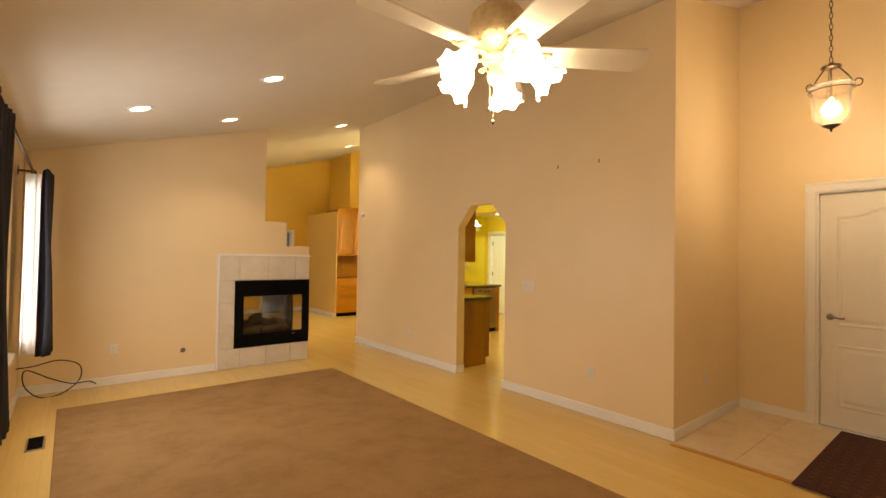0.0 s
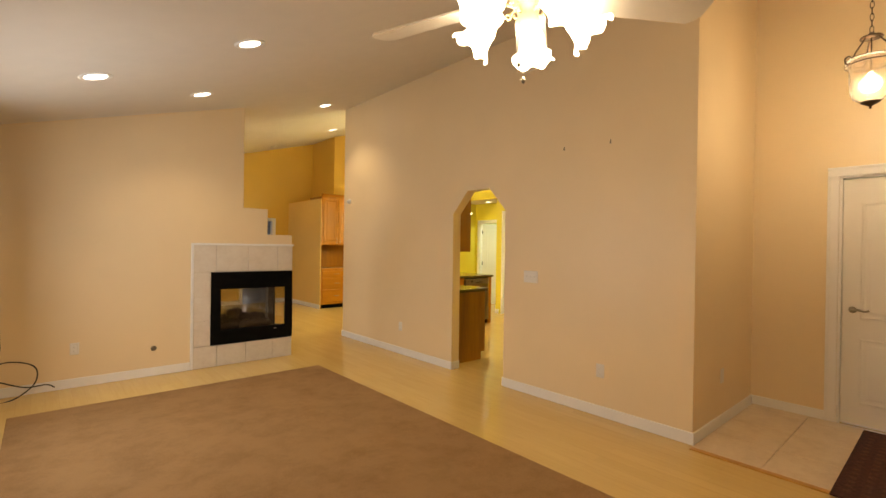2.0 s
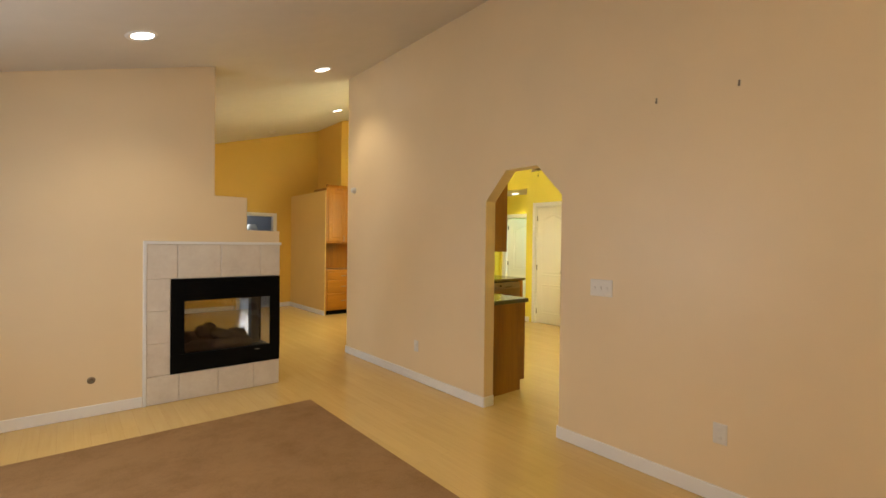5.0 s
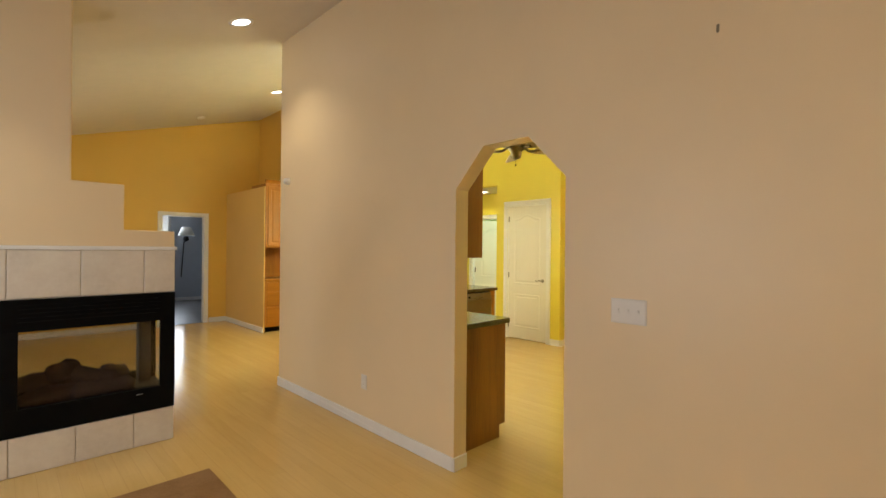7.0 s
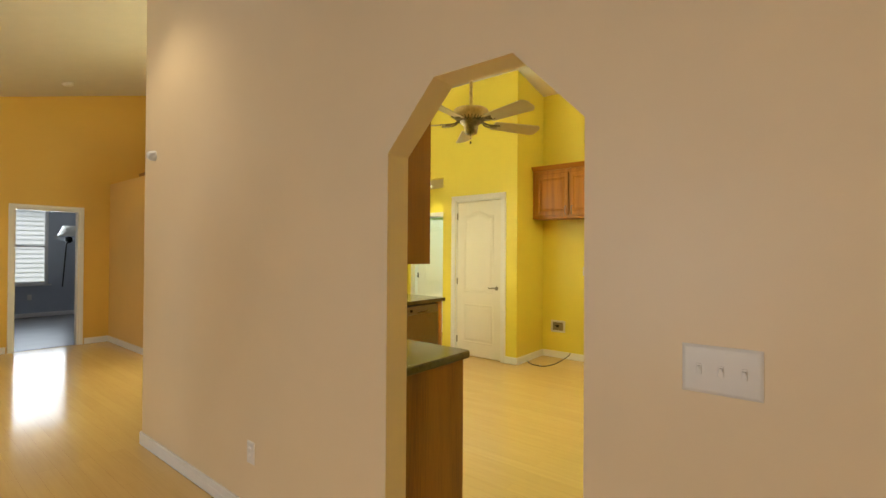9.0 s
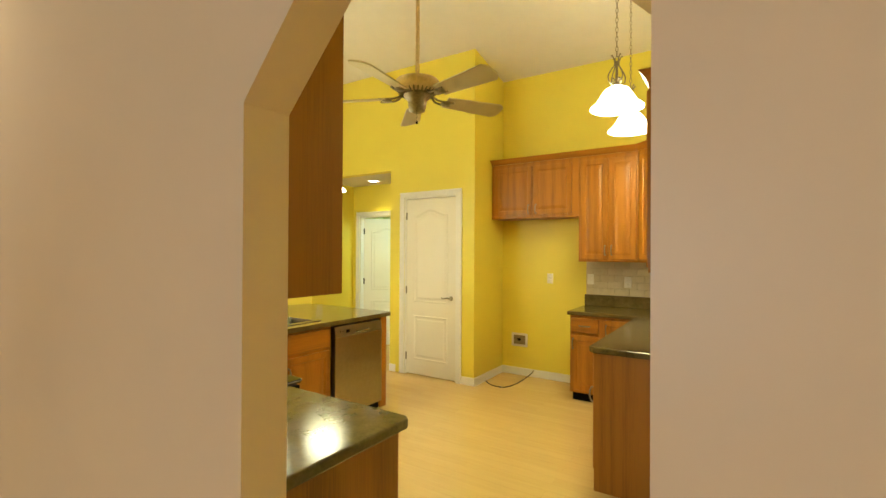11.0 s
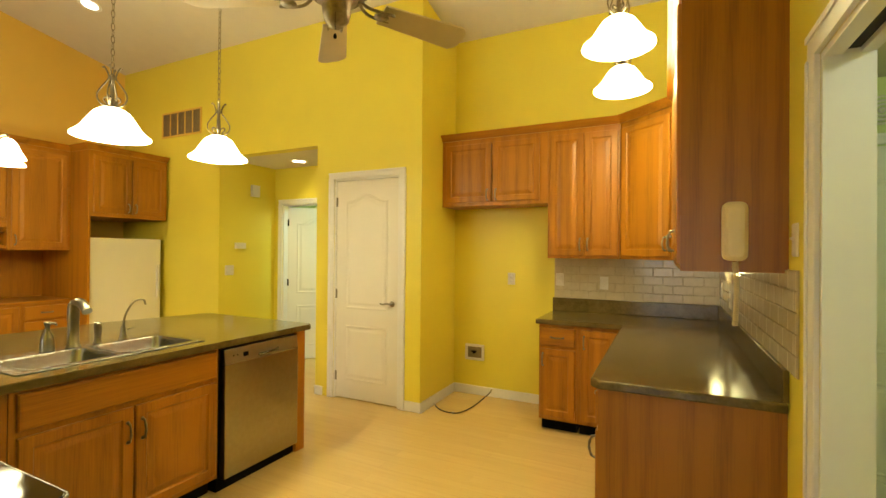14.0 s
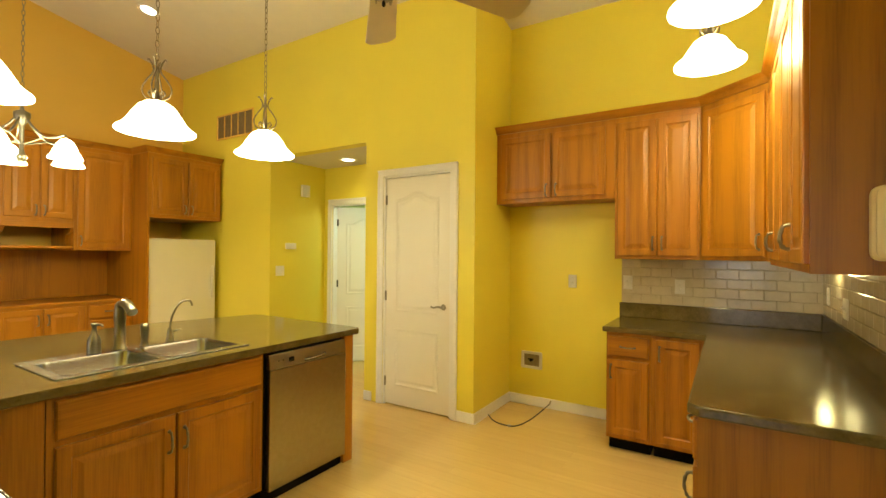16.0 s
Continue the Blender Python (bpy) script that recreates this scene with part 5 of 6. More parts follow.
def pendant(m, top):
    """A bell-shaped alabaster glass pendant in a scrolled cage on a chain; local z = 0 is the shade's rim."""
    th = thing("pendant_lamp", "lit alabaster bell pendant with scrolled pewter frame on a chain", "pendant lamp", m, "kitchen pendants")
    bm = bmesh.new()
    lathe(bm, [(0.028, 0.155), (0.052, 0.150), (0.082, 0.130), (0.108, 0.092), (0.136, 0.046), (0.160, 0.022), (0.178, 0.010), (0.180, 0.0), (0.172, 0.002), (0.131, 0.036), (0.102, 0.086), (0.075, 0.122), (0.03, 0.146)], seg=40)
    part("shade", bm, M_SHADE, th, "glowing alabaster glass bell")
    bm = bmesh.new()
    lathe(bm, [(0.0, 0.165), (0.034, 0.160), (0.036, 0.152), (0.012, 0.172), (0.008, 0.30), (0.014, 0.31), (0.010, 0.335), (0.0, 0.34)], seg=14)
    part("stem", bm, M_BRONZE, th)
    for k in range(4):
        a = radians(45 + 90 * k)
        ax = Vector((math.cos(a), math.sin(a), 0))
        up = Vector((0, 0, 1))
        bm = bmesh.new()
        pts = [(0.012, 0.200), (0.030, 0.212), (0.038, 0.195), (0.022, 0.178), (0.030, 0.166), (0.058, 0.185), (0.068, 0.225), (0.045, 0.270), (0.020, 0.305), (0.018, 0.335), (0.036, 0.372), (0.045, 0.368)]
        tube(bm, spline([ax * r + up * h for r, h in pts], 4), 0.0042, 6)
        part("scroll", bm, M_BRONZE, th, "scrolled pewter rod")
    bm = bmesh.new()
    chain_links(bm, 0.335, top - 0.03)
    part("chain", bm, M_BRONZE, th)
    bm = bmesh.new()
    lathe(bm, [(0.0, top - 0.035), (0.02, top - 0.035), (0.055, top - 0.01), (0.062, top + 0.02)], seg=20)
    part("canopy", bm, M_BRONZE, th)
    return th


for px, py, pz in ((5.70, 6.785, 2.03), (6.38, 6.835, 2.045), (5.02, 6.74, 2.03), (6.81, 4.365, 2.505), (7.487, 4.40, 2.505)):
    pendant(pose(px, py, pz), ceil_z(px) - pz)

cx, cy, cz = 5.60, 8.35, 2.02
th = thing("chandelier", "five-light nickel chandelier with lit white bell shades", "chandelier", pose(cx, cy, cz))
bm = bmesh.new()
lathe(bm, [(0.0, -0.02), (0.012, -0.015), (0.020, 0.0), (0.035, 0.03), (0.020, 0.05), (0.012, 0.09), (0.014, 0.24), (0.03, 0.27), (0.045, 0.30), (0.045, 0.33), (0.012, 0.35), (0.008, 0.40)], seg=20)
part("column", bm, M_NICKEL, th, "turned nickel column")
for k in range(5):
    a = radians(15 + 72 * k)
    ax, up = Vector((math.cos(a), math.sin(a), 0)), Vector((0, 0, 1))
    bm = bmesh.new()
    tube(bm, spline([ax * 0.03 + up * 0.30, ax * 0.07 + up * 0.24, ax * 0.15 + up * 0.17, ax * 0.23 + up * 0.165, ax * 0.285 + up * 0.18, ax * 0.295 + up * 0.16], 5), 0.007)
    tube(bm, spline([ax * 0.015 + up * 0.12, ax * 0.08 + up * 0.14, ax * 0.15 + up * 0.165], 5), 0.005)
    arm = part("arm", bm, M_NICKEL, th, "curved nickel arm")
    bm = bmesh.new()
    lathe(bm, [(0.022, 0.13), (0.03, 0.125), (0.052, 0.095), (0.072, 0.045), (0.092, 0.012), (0.098, 0.0), (0.09, 0.008), (0.067, 0.045), (0.044, 0.09)], *(ax * 0.295 + up * 0.02), 28)
    part("shade", bm, M_SHADE, arm, "glowing white glass bell")
bm = bmesh.new()
chain_links(bm, 0.40, ceil_z(cx) - cz - 0.02)
part("chain", bm, M_NICKEL, th)
bm = bmesh.new()
lathe(bm, [(0.0, ceil_z(cx) - cz - 0.03), (0.06, ceil_z(cx) - cz - 0.01), (0.065, ceil_z(cx) - cz + 0.03)], seg=20)
part("canopy", bm, M_NICKEL, th)

# entry lantern
origin = LIVING.copy()
lx, ly, lz = 4.59, 1.195, 2.40
th = thing("entry_lantern", "lit bell-jar glass lantern with scrolled bronze hooks on a chain", "pendant lamp", pose(lx, ly, lz))
bm = bmesh.new()
lathe(bm, [(0.0, 0.0), (0.05, 0.004), (0.088, 0.03), (0.105, 0.075), (0.110, 0.16), (0.112, 0.235), (0.128, 0.262), (0.132, 0.285), (0.126, 0.286), (0.106, 0.235), (0.104, 0.16), (0.099, 0.078), (0.084, 0.035), (0.05, 0.010)], seg=32)
g = part("glass_jar", bm, M_BELL, th, "clear seeded bell jar")
g.visible_shadow = False
bm = bmesh.new()
lathe(bm, [(0.0, -0.045), (0.006, -0.04), (0.008, -0.025), (0.030, -0.012), (0.052, 0.0), (0.05, 0.006), (0.0, 0.006)], seg=20)
part("finial", bm, M_DARKBRONZE, th, "dark bronze bottom cap")
bm = bmesh.new()
tube(bm, [(0.130 * math.cos(2 * math.pi * k / 32), 0.130 * math.sin(2 * math.pi * k / 32), 0.250) for k in range(32)], 0.004, 6, closed=True)
part("band", bm, M_DARKBRONZE, th)
for k in range(3):
    a = radians(20 + 120 * k)
    ax, up = Vector((math.cos(a), math.sin(a), 0)), Vector((0, 0, 1))
    bm = bmesh.new()
    tube(bm, spline([ax * 0.128 + up * 0.250, ax * 0.165 + up * 0.245, ax * 0.175 + up * 0.275, ax * 0.15 + up * 0.295, ax * 0.125 + up * 0.285, ax * 0.10 + up * 0.33, ax * 0.045 + up * 0.41, ax * 0.03 + up * 0.43], 5), 0.005, 6)
    part("hook", bm, M_DARKBRONZE, th, "scrolled bronze hook rod")
bm = bmesh.new()
lathe(bm, [(0.0, 0.46), (0.012, 0.455), (0.02, 0.44), (0.055, 0.43), (0.06, 0.42), (0.0, 0.418)], seg=20)
tube(bm, [(0, 0, 0.42), (0, 0, 0.20)], 0.004)
part("crown_cap", bm, M_DARKBRONZE, th)
bm = bmesh.new()
lathe(bm, [(0.0, 0.20), (0.012, 0.19), (0.016, 0.17), (0.03, 0.14), (0.034, 0.11), (0.025, 0.08), (0.0, 0.07)], seg=16)
part("bulb", bm, M_BULB, th, "lit bulb")
bm = bmesh.new()
chain_links(bm, 0.455, ceil_z(lx) - lz - 0.02, s=1.15)
part("chain", bm, M_DARKBRONZE, th)
bm = bmesh.new()
lathe(bm, [(0.0, ceil_z(lx) - lz - 0.03), (0.06, ceil_z(lx) - lz - 0.01), (0.065, ceil_z(lx) - lz + 0.03)], seg=20)
part("canopy", bm, M_DARKBRONZE, th)

# recessed cans: trim ring and glowing lens, following the ceiling's slope
SLOPE = math.degrees(math.atan(0.284))
for x, y, r in ((1.64, 4.16, 0.085), (0.82, 4.94, 0.085), (1.69, 5.66, 0.085), (3.50, 6.69, 0.085), (5.04, 9.42, 0.085), (6.97, 9.61, 0.085), (8.48, 8.205, 0.085)):
    hall = x > 8
    z = 2.497 if hall else ceil_z(x)
    tilt = 0 if hall else (-SLOPE if x < RIDGE else math.degrees(math.atan(0.2)))
    th = thing("recessed_light", "lit recessed can light with a white trim ring", "ceiling light", pose(x, y, z, 0, tilt, 0), "recessed lights")
    bm = bmesh.new()
    lathe(bm, [(r - 0.012, -0.004), (r, -0.008), (r + 0.018, -0.006), (r + 0.022, 0.0)], seg=28)
    part("trim_ring", bm, M_TRIM, th)
    bm = bmesh.new()
    lathe(bm, [(0.0, -0.006), (r * 0.6, -0.006), (r - 0.010, -0.003)], seg=28)
    part("lens", bm, M_CAN, th, "glowing lens")
th = thing("smoke_detector", "round white smoke detector on the vaulted ceiling", "smoke detector", pose(4.46, 11.1, ceil_z(4.46), 0, -SLOPE, 0))
bm = bmesh.new()
lathe(bm, [(0.0, -0.035), (0.05, -0.034), (0.062, -0.022), (0.066, 0.0)], seg=24)
part("cover", bm, M_PLASTIC, th)

# ---- curtains ----


def curtain(name, label, y0, y1, z0, z1, x, folds, depth, lining=None):
    th = thing(name, label, "curtain", pose(x, y0, z0), "living-room curtains")
    H, W, n = z1 - z0, y1 - y0, folds * 8

    def sheet(bm, off, flare):
        rows = 14
        grid = []
        for r in range(rows + 1):
            v = r / rows
            row = []
            for k in range(n + 1):
                u = k / n
                a = 2 * math.pi * folds * u
                d = depth * (0.45 + 0.55 * (1 - v)) * math.sin(a) + 0.012 * math.sin(3.1 * u + 5 * v)
                sp = 1 + flare * (1 - v)
                row.append(bm.verts.new((off + d, W * (0.5 + (u - 0.5) * sp), v * H + (0.008 * math.sin(a) if r == 0 else 0))))
            grid.append(row)
        for a, b in zip(grid, grid[1:]):
            for k in range(n):
                bm.faces.new((a[k], a[k + 1], b[k + 1], b[k])).smooth = True
    bm = bmesh.new()
    sheet(bm, 0.0, 0.12)
    c = part("cloth", bm, M_CURTAIN, th, "navy cloth in deep folds")
    md = c.modifiers.new("thickness", "SOLIDIFY")
    md.thickness = 0.004
    if lining:
        bm = bmesh.new()
        w0, w1 = lining
        g = []
        for r in range(13):
            v = r / 12
            g.append([bm.verts.new((w0 + (w1 - w0) * k / 10 + 0.006 * math.sin(k * 1.9 + 2 * v), -0.035 - 0.012 * (1 - v) - 0.004 * math.sin(k * 1.3), 0.035 + v * (H - 0.09))) for k in range(11)])
        for a, b in zip(g, g[1:]):
            for k in range(10):
                bm.faces.new((a[k], a[k + 1], b[k + 1], b[k])).smooth = True
        l = part("lining", bm, M_LINING, th, "white lining turned outwards")
        md = l.modifiers.new("thickness", "SOLIDIFY")
        md.thickness = 0.003
    return th


curtain("curtain", "navy curtain panel with its white lining showing", 5.46, 5.92, 0.54, 2.10, 0.235, 4, 0.052, (-0.135, -0.04))
curtain("curtain", "navy curtain panel gathered at the window's near side", 3.28, 3.62, 0.53, 2.10, 0.140, 4, 0.035)
th = thing("curtain_rod", "dark bronze curtain rod on wall brackets", "curtain rod", pose(WEST + 0.10, 3.2, 2.115))
bm = bmesh.new()
tube(bm, [(0, 0, 0), (0, 2.70, 0)], 0.011)
for yy in (0.0, 2.70):
    lathe(bm, [(0, 0.03), (0.018, 0.015), (0.02, -0.01), (0, -0.03)], 0, yy, 0, 10)
part("rod", bm, M_DARKBRONZE, th)
for yy in (0.06, 2.62):
    bm = bmesh.new()
    tube(bm, [(-0.098, yy, 0.0), (0, yy, 0.0)], 0.007)
    box(bm, -0.10, -0.095, yy - 0.02, yy + 0.02, -0.04, 0.04)
    part("bracket", bm, M_DARKBRONZE, th)

# ---- wall plates, phone, vents and cables ----


def plate(name, label, m, w, h, kind, n=1, cat="wall plate"):
    th = thing(name, label, cat, m)
    bm = bmesh.new()
    nested(bm, rect(-w / 2, w / 2, -h / 2, h / 2), [(0, 0.0), (0, -0.003), (0.006, -0.0065), (0.010, -0.007)])
    part("cover", bm, M_PLASTIC, th)
    for k in range(n):
        x = (k - (n - 1) / 2) * 0.046
        bm = bmesh.new()
        if kind == "switch":
            box(bm, x - 0.006, x + 0.006, -0.010, -0.0065, -0.013, 0.013)
            box(bm, x - 0.004, x + 0.004, -0.018, -0.010, 0.000, 0.009)
            part("toggle", bm, M_PLASTIC, th, bevel=0.001)
        else:
            for z in (-0.02, 0.02):
                lathe(bm, [(0, 0.003), (0.014, 0.002), (0.015, 0)], x, -0.0065, z, 14, m=Matrix.Rotation(radians(90), 3, "X"))
                box(bm, x - 0.006, x - 0.004, -0.0105, -0.009, z - 0.002, z + 0.006)
                box(bm, x + 0.004, x + 0.006, -0.0105, -0.009, z - 0.002, z + 0.006)
            part("socket", bm, M_PLASTIC, th)
    return th


plate("light_switch", "white triple toggle switch plate on the cream wall", pose(WX, 3.545, 1.138, 0, 0, -90), 0.165, 0.115, "switch", 3)
plate("wall_outlet", "white double outlet on the cream wall", pose(WX, 2.80, 0.385, 0, 0, -90), 0.072, 0.115, "outlet")
plate("wall_outlet", "white double outlet low on the cream wall near the hutch side", pose(WX, 5.665, 0.36, 0, 0, -90), 0.072, 0.115, "outlet")
plate("wall_outlet", "white double outlet beside the fireplace", pose(0.785, FIRE_Y, 0.375), 0.072, 0.115, "outlet")
plate("wall_outlet", "white double outlet on the entry side wall", pose(4.70, FOYER_Y, 0.40), 0.072, 0.115, "outlet")
origin = KITCHEN_SIDE.copy()
plate("light_switch", "white double switch in the hall", pose(8.01, HALL1, 1.20), 0.118, 0.115, "switch", 2)
plate("wall_outlet", "white outlet behind the refrigerator space", pose(BACK_X, 5.49, 1.18, 0, 0, -90), 0.072, 0.115, "outlet")
plate("wall_outlet", "white outlet on the tiled splashback", pose(BACK_X - 0.012, 5.02, 1.19, 0, 0, -90), 0.072, 0.115, "outlet")
plate("wall_outlet", "white outlet on the tiled splashback near the corner", pose(BACK_X - 0.012, 4.63, 1.17, 0, 0, -90), 0.072, 0.115, "outlet")
plate("light_switch", "white double switch on the tiled splashback", pose(7.86, KS_Y + 0.012, 1.13, 0, 0, 180), 0.118, 0.115, "switch", 2)
plate("wall_outlet", "white outlet on the side splashback", pose(8.38, KS_Y + 0.012, 1.16, 0, 0, 180), 0.072, 0.115, "outlet")
plate("light_switch", "white switch plate beside the pocket doorway", pose(6.25, KS_Y, 1.49, 0, 0, 180), 0.072, 0.115, "switch", 1)
plate("wall_outlet", "white outlet under the bedroom window", pose(4.85, 16.0, 0.42), 0.072, 0.115, "outlet")

origin = LIVING.copy()
th = thing("gas_valve", "round brass gas key valve on the wall by the fireplace", "gas valve", pose(1.442, FIRE_Y, 0.29))
bm = bmesh.new()
lathe(bm, [(0.0, 0.006), (0.012, 0.006), (0.013, 0.008), (0.026, 0.004), (0.028, 0.0)], 0, 0, 0, 18, m=Matrix.Rotation(radians(90), 3, "X"))
part("flange", bm, M_BRONZE, th)
for y, z in ((3.188, 2.325), (2.738, 2.318)):
    th = thing("picture_hook", "small brass picture hook still fixed to the wall", "picture hook", pose(WX, y, z, 0, 0, -90), "picture hooks")
    bm = bmesh.new()
    box(bm, -0.005, 0.005, -0.003, 0.0, -0.016, 0.016)
    tube(bm, [(0, -0.003, -0.016), (0, -0.013, -0.015), (0, -0.014, -0.006)], 0.003)
    part("hook", bm, M_BRONZE, th)
th = thing("motion_sensor", "small white sensor high on the wall's end", "sensor", pose(WX, 7.02, 2.09, 0, 0, -90))
bm = bmesh.new()
lathe(bm, [(0.0, 0.05), (0.025, 0.045), (0.036, 0.02), (0.038, 0.0)], 0, 0, 0, 16, m=Matrix.Rotation(radians(90), 3, "X"))
part("cover", bm, M_PLASTIC, th)
origin = KITCHEN_SIDE.copy()
th = thing("door_chime", "white door chime box in the hall", "door chime", pose(8.36, HALL1, 2.17))
bm = bmesh.new()
box(bm, -0.055, 0.055, -0.04, 0, -0.07, 0.07)
for k in range(6):
    box(bm, -0.04, 0.04, -0.043, -0.04, -0.05 + k * 0.018, -0.042 + k * 0.018)
part("cover", bm, M_PLASTIC, th, bevel=0.004)
th = thing("thermostat", "small white thermostat in the hall", "thermostat", pose(8.15, HALL1, 1.49))
bm = bmesh.new()
box(bm, -0.07, 0.07, -0.028, 0, -0.035, 0.035)
box(bm, -0.045, 0.02, -0.030, -0.028, -0.012, 0.02)
part("cover", bm, M_PLASTIC, th, bevel=0.006)

# wall telephone on the veneer end panel
th = thing("wall_telephone", "ivory wall telephone with a coiled cord on the cabinet end", "telephone", pose(6.353, 3.905, 1.525, 0, 0, -90))
bm = bmesh.new()
nested(bm, lambda i: rounded([(-0.042 + i, -0.112 + i), (0.042 - i, -0.112 + i), (0.042 - i, 0.112 - i), (-0.042 + i, 0.112 - i)], 0.03, 5), [(0, 0), (0, -0.028), (0.006, -0.036)])
part("base", bm, M_IVORY, th)
bm = bmesh.new()
nested(bm, lambda i: rounded([(-0.034 + i, -0.106 + i), (0.034 - i, -0.106 + i), (0.034 - i, 0.106 - i), (-0.034 + i, 0.106 - i)], 0.026, 5), [(0, -0.030), (0, -0.052), (0.008, -0.062), (0.02, -0.064)])
part("handset", bm, M_IVORY, th)
bm = bmesh.new()
pts = []
for k in range(220):
    a = k * 0.9
    s = k / 219
    r = 0.009
    pts.append((r * math.cos(a) + 0.005 * math.sin(math.pi * s), -0.03 + r * math.sin(a), -0.115 - 0.24 * s))
tube(bm, pts, 0.0022, 5)
part("cord", bm, M_IVORY, th, "coiled cord")

origin = KITCHEN_SIDE.copy()
# ice-maker valve box and its hose
th = thing("valve_box", "recessed white water valve box low on the wall", "valve box", pose(BACK_X, 5.87, 0.425, 0, 0, -90))
bm = bmesh.new()
for p, q, lo, hi in ((-0.10, 0.10, 0.055, 0.08), (-0.10, 0.10, -0.08, -0.055), (-0.10, -0.075, -0.055, 0.055), (0.075, 0.10, -0.055, 0.055)):
    box(bm, p, q, -0.010, 0, lo, hi)
part("frame", bm, M_PLASTIC, th, bevel=0.003)
bm = bmesh.new()
box(bm, -0.075, 0.075, -0.003, -0.001, -0.055, 0.055)
part("recess", bm, M_VENT, th)
bm = bmesh.new()
tube(bm, [(0, -0.003, 0.0), (0, -0.03, 0.0)], 0.012)
tube(bm, [(-0.025, -0.028, 0.012), (0.025, -0.028, 0.012)], 0.007)
part("valve", bm, M_BLACK, th)
th = thing("water_hose", "thin black water hose lying on the kitchen floor", "hose", pose(0, 0, 0))
bm = bmesh.new()
tube(bm, spline([(8.13, 6.09, 0.008), (8.02, 5.98, 0.008), (7.985, 5.87, 0.008), (8.02, 5.78, 0.008), (8.20, 5.735, 0.008), (8.36, 5.70, 0.035), (8.46, 5.65, 0.085)], 10), 0.005, 7)
part("tube", bm, M_CABLE, th)
bm = bmesh.new()
tube(bm, [(8.46, 5.65, 0.085), (8.475, 5.64, 0.115)], 0.008)
lathe(bm, [(0.0, 0.02), (0.012, 0.016), (0.014, 0.0)], 7.995, 5.83, 0.0, 12)
part("fitting", bm, M_STEEL, th, "metal fitting")

origin = LIVING.copy()
# coax loop by the window
th = thing("coax_cable", "black cable looping out of the wall by the window", "cable", pose(0, 0, 0))
bm = bmesh.new()
tube(bm, spline([(WEST, 6.30, 0.30), (0.16, 6.25, 0.32), (0.34, 6.30, 0.345), (0.50, 6.34, 0.27), (0.50, 6.34, 0.12), (0.36, 6.30, 0.012), (0.20, 6.28, 0.012), (0.09, 6.28, 0.14), (0.10, 6.28, 0.28), (0.28, 6.32, 0.17), (0.44, 6.36, 0.09), (0.58, 6.38, 0.085), (0.64, 6.38, 0.05)], 8), 0.0055, 7)
part("cord", bm, M_CABLE, th)

# floor register by the carpet
th = thing("floor_register", "brown metal floor register", "floor vent", pose(0.236, 4.92, 0.0))
bm = bmesh.new()
box(bm, -0.055, 0.055, -0.15, 0.15, 0.0, 0.006)
part("frame", bm, M_VENT, th, bevel=0.003)
for k in range(16):
    bm = bmesh.new()
    box(bm, -0.042, 0.042, -0.13 + k * 0.0168, -0.122 + k * 0.0168, 0.006, 0.009)
    part("slat", bm, M_BLACK, th)

origin = KITCHEN_SIDE.copy()
# laundry passage: round vent over the door, bucket
th = thing("wall_vent", "round white vent above the laundry door", "vent", pose(7.75, 3.03, 2.27, 0, 0, -90))
bm = bmesh.new()
for r in (0.085, 0.062, 0.040, 0.018):
    lathe(bm, [(r - 0.014, 0.012), (r - 0.006, 0.022), (r, 0.012), (r, 0.0)], 0, 0, 0, 24, m=Matrix.Rotation(radians(90), 3, "X"))
part("cone", bm, M_PLASTIC, th)
casing("trim_laundry_door", "white casing round the laundry door", 0, 7.75, -1, 2.47, 3.26, 2.075)
th = thing("bucket", "white plastic bucket with a blue printed patch", "bucket", pose(7.10, 3.36, 0))
bm = bmesh.new()
lathe(bm, [(0.0, 0.0), (0.125, 0.0), (0.13, 0.01), (0.15, 0.34), (0.158, 0.345), (0.158, 0.365), (0.150, 0.365), (0.124, 0.02), (0.0, 0.018)], seg=28)
part("pail", bm, M_PLASTIC, th)
bm = bmesh.new()
tube(bm, [(0.158 * math.cos(t / 10 * math.pi), 0.158 * math.sin(t / 10 * math.pi) * 0.5, 0.34 - 0.10 * math.sin(t / 10 * math.pi)) for t in range(11)], 0.003, 5)
part("bail", bm, M_STEEL, th)
bm = bmesh.new()
for k in range(7):
    a = radians(165 + k * 7)
    b = radians(165 + k * 7 + 7)
    bm.faces.new([bm.verts.new((r * math.cos(q), r * math.sin(q), z)) for q, z, r in ((a, 0.10, 0.1385), (b, 0.10, 0.1385), (b, 0.17, 0.1425), (a, 0.17, 0.1425))])
part("printed_patch", bm, plain("blue_print", (0.10, 0.22, 0.42), 0.5), th, "blue printed patch")

origin = LIVING.copy()
# door mat in the entry
th = thing("door_mat", "dark reddish-brown patterned door mat on the entry tiles", "door mat", pose(3.97, 0.22, 0.011))
bm = bmesh.new()
box(bm, 0, 1.45, 0, 1.06, 0, 0.010)
part("mat_body", bm, M_MAT, th, bevel=0.004)
bm = bmesh.new()
for x in np.arange(0.10, 1.38, 0.08):
    for y in np.arange(0.10, 1.0, 0.08):
        box(bm, x, x + 0.035, y, y + 0.035, 0.010, 0.0125)
tagged(part("woven_pattern", bm, plain("mat_pattern", (0.085, 0.035, 0.022), 0.95, vary=0.4, scale=60), th), "faint woven squares", kind="stuff")

origin = KITCHEN_SIDE.copy()
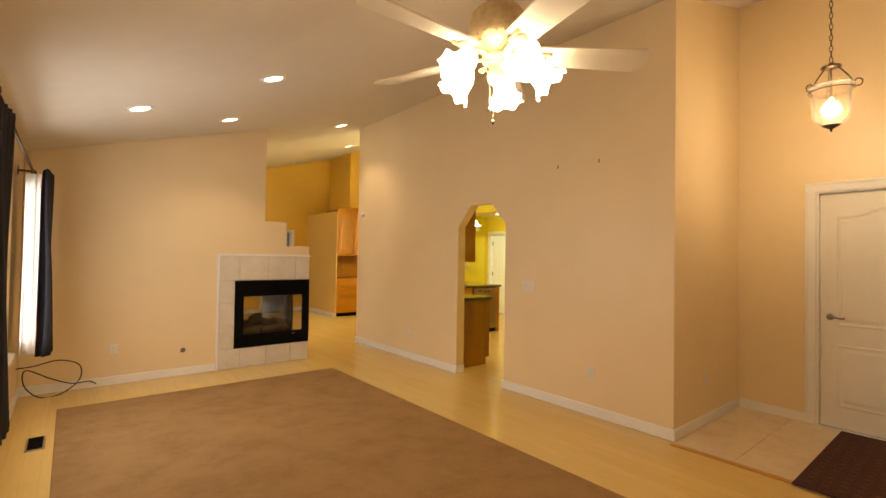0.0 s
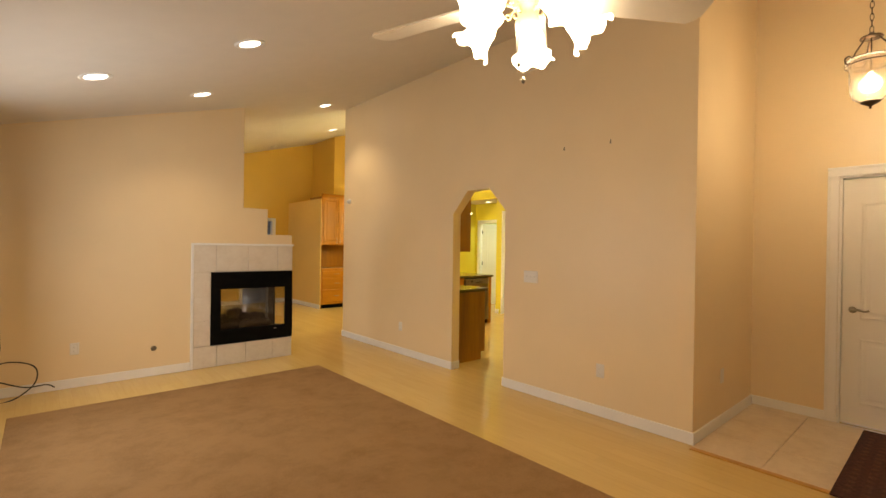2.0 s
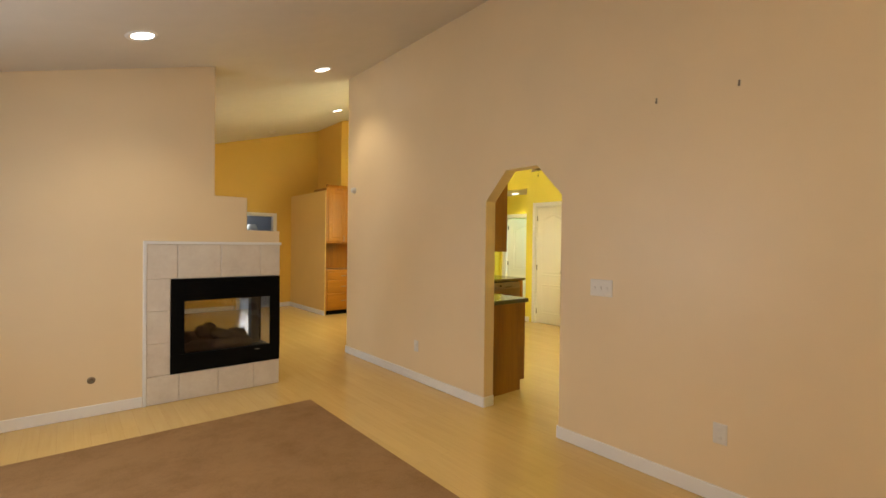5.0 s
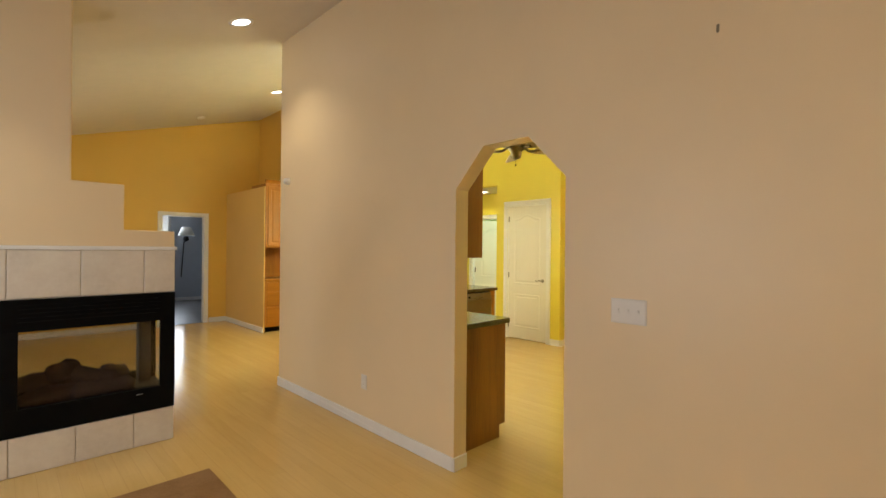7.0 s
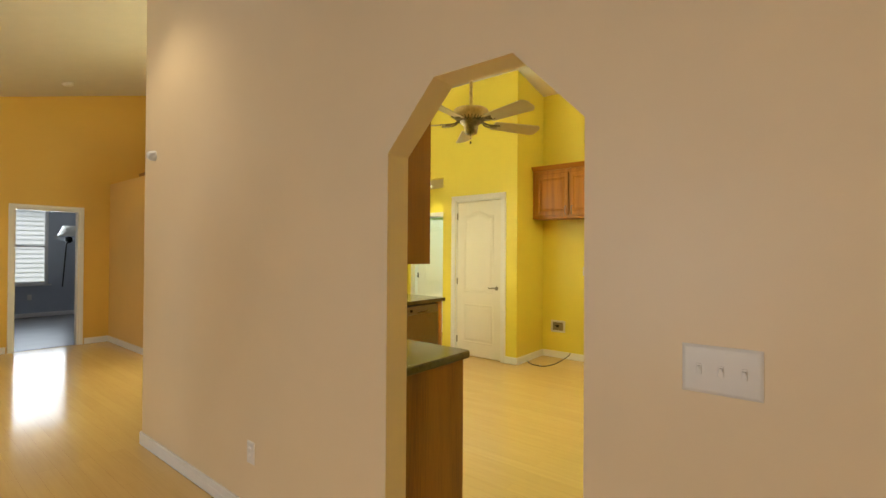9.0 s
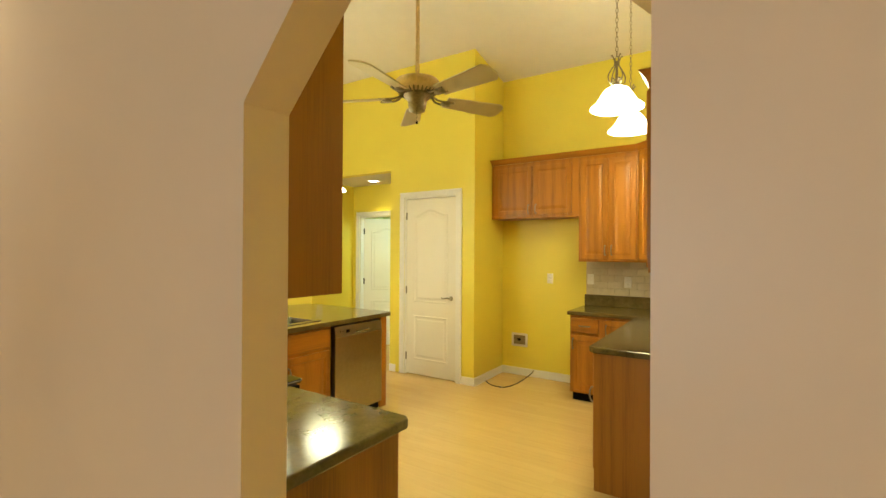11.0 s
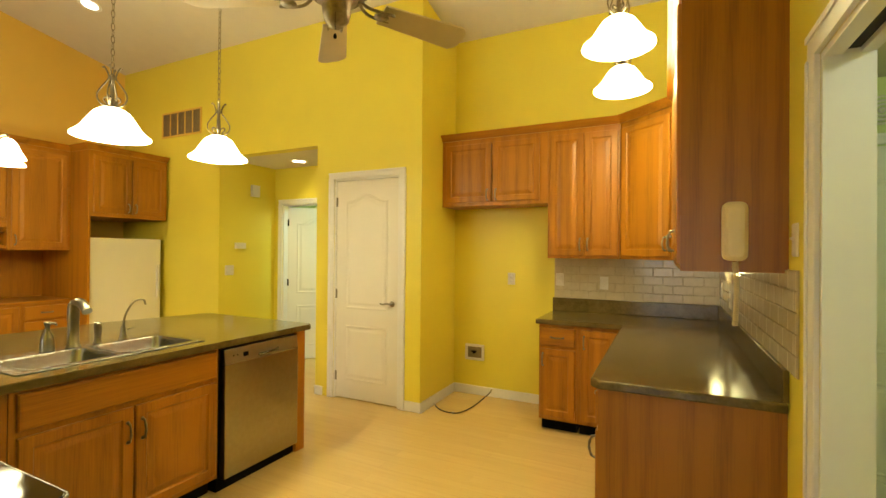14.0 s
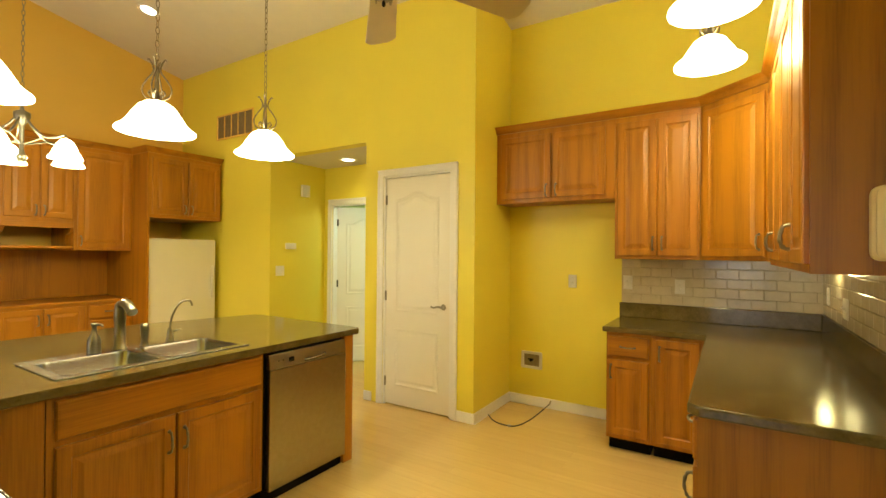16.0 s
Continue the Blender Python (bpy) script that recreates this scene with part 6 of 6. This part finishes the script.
# bedroom wall lamp
th = thing("wall_lamp", "plug-in wall lamp with a white pleated shade and hanging cord cover", "wall lamp", pose(5.45, 16.0, 0))
bm = bmesh.new()
lathe(bm, [(0.10, 1.95), (0.105, 1.95), (0.20, 1.73), (0.195, 1.73)], 0, -0.22, 0, 28)
part("shade", bm, M_LAMPSHADE, th)
bm = bmesh.new()
lathe(bm, [(0, 1.72), (0.06, 1.70), (0.07, 1.62), (0.03, 1.58), (0, 1.57)], 0, -0.20, 0, 16)
tube(bm, [(0, -0.20, 1.60), (0, -0.05, 1.56), (0, 0, 1.56)], 0.012)
part("arm", bm, M_BLACK, th)
bm = bmesh.new()
tube(bm, spline([(0, -0.012, 1.56), (-0.03, -0.012, 1.1), (-0.06, -0.012, 0.62)], 6), 0.012)
part("cord", bm, M_CABLE, th)

origin = LIVING.copy()
# ---- pieces: tiles ----


def tile_mesh(w, h, t, mat, b=0.004):
    bm = bmesh.new()
    nested(bm, rect(0, w, 0, h), [(0, 0), (0, -t + b * 0.6), (b, -t)])
    me = bpy.data.meshes.new("tile")
    bmesh.ops.recalc_face_normals(bm, faces=bm.faces[:])
    bm.to_mesh(me)
    bm.free()
    me.materials.append(mat)
    return me


TILES = {}


def tile(parent, m, w, h, t, mat):
    key = (round(w, 3), round(h, 3), t, mat.name)
    if key not in TILES:
        TILES[key] = tile_mesh(w, h, t, mat)
    ob = new("tile", TILES[key])
    ob.parent = parent
    ob.matrix_local = m
    return ob


# fireplace tiles: a row over the box, a column beside it, a row below
fs = tagged(new("fireplace_facing"), "beige stone-look tile facing round the fireplace", "tile facing", kind="structure")
bm = bmesh.new()
box(bm, TX0, FIRE_END, FIRE_Y - 0.004, FIRE_Y - 0.001, 1.085, 1.395)
box(bm, TX0, BX0 - 0.001, FIRE_Y - 0.004, FIRE_Y - 0.001, 0.0, 1.085)
box(bm, BX0 - 0.001, FIRE_END, FIRE_Y - 0.004, FIRE_Y - 0.001, 0.0, BZ0)
part("grout_bed", bm, M_GROUT2, fs)
g = 0.004


def lay(parent, cells, base, rz=0, t=0.012, mat=M_TILE):
    for x0, x1, z0, z1 in cells:
        w, h = x1 - x0 - g, z1 - z0 - g
        if w > 0.01 and h > 0.01:
            tile(parent, base @ Matrix.Translation((x0 + g / 2, 0, z0 + g / 2)), w, h, t, mat)


xs = [TX0, 2.045, 2.40, 2.755, FIRE_END]
cells = [(a, b, 1.09, 1.395) for a, b in zip(xs, xs[1:])]
zs = [0.0, 0.245, 0.53, 0.81, 1.09]
cells += [(TX0, BX0 - 0.002, a, b) for a, b in zip(zs[1:], zs[2:])]
xs = [TX0, 2.06, 2.38, 2.70, FIRE_END]
cells += [(a, b, 0.0, 0.243) for a, b in zip(xs, xs[1:])]
lay(fs, cells, pose(0, FIRE_Y - 0.004, 0))

# entry floor tiles
ff = tagged(new("floor_entry"), "beige ceramic entry floor tiles laid square", "floor", kind="structure")
bm = bmesh.new()
box(bm, WX - 0.055, FDOOR_X, SOUTH, FOYER_Y - 0.015, 0.0, 0.004)
part("grout_bed", bm, M_GROUT, ff)
S = 0.42
ox, oy = WX - 0.055, FOYER_Y - 0.015
for i in range(4):
    for j in range(7):
        x0, x1 = ox + i * S, min(ox + (i + 1) * S, FDOOR_X)
        y1, y0 = oy - j * S, max(oy - (j + 1) * S, SOUTH)
        w, h = x1 - x0 - g, y1 - y0 - g
        if w > 0.02 and h > 0.02:
            tile(ff, pose(x0 + g / 2, y0 + g / 2, 0.003, -90, 0, 0), w, h, 0.008, M_FTILE)

origin = KITCHEN_SIDE.copy()
# subway tiles between worktop and wall cabinets
sb = thing("splashback_tiles", "glossy cream subway tiles laid in running bond", "wall tiles", kind="structure")
bm = bmesh.new()
box(bm, BACK_X - 0.004, BACK_X - 0.001, KS_Y + 0.002, 5.07, 1.02, 1.385)
box(bm, 6.20, BACK_X - 0.004, KS_Y + 0.001, KS_Y + 0.004, 1.02, 1.385)
part("grout_bed", bm, M_GROUT3, sb)
TW, TH = 0.152, 0.0735
for base, length in ((pose(BACK_X - 0.004, 5.07, 0, 0, 0, -90), 5.07 - KS_Y - 0.006), (pose(BACK_X - 0.012, KS_Y + 0.004, 0, 0, 0, 180), BACK_X - 0.012 - 6.20)):
    for r in range(5):
        z0, z1 = 1.021 + r * TH, min(1.021 + (r + 1) * TH, 1.385)
        x = -TW / 2 if r % 2 else 0.0
        while x < length:
            a, b = max(x, 0), min(x + TW, length)
            if b - a > 0.02 and z1 - z0 > 0.02:
                tile(sb, base @ Matrix.Translation((a + 0.0015, 0, z0 + 0.0015)), b - a - 0.003, z1 - z0 - 0.003, 0.008, M_SUBWAY)
            x += TW
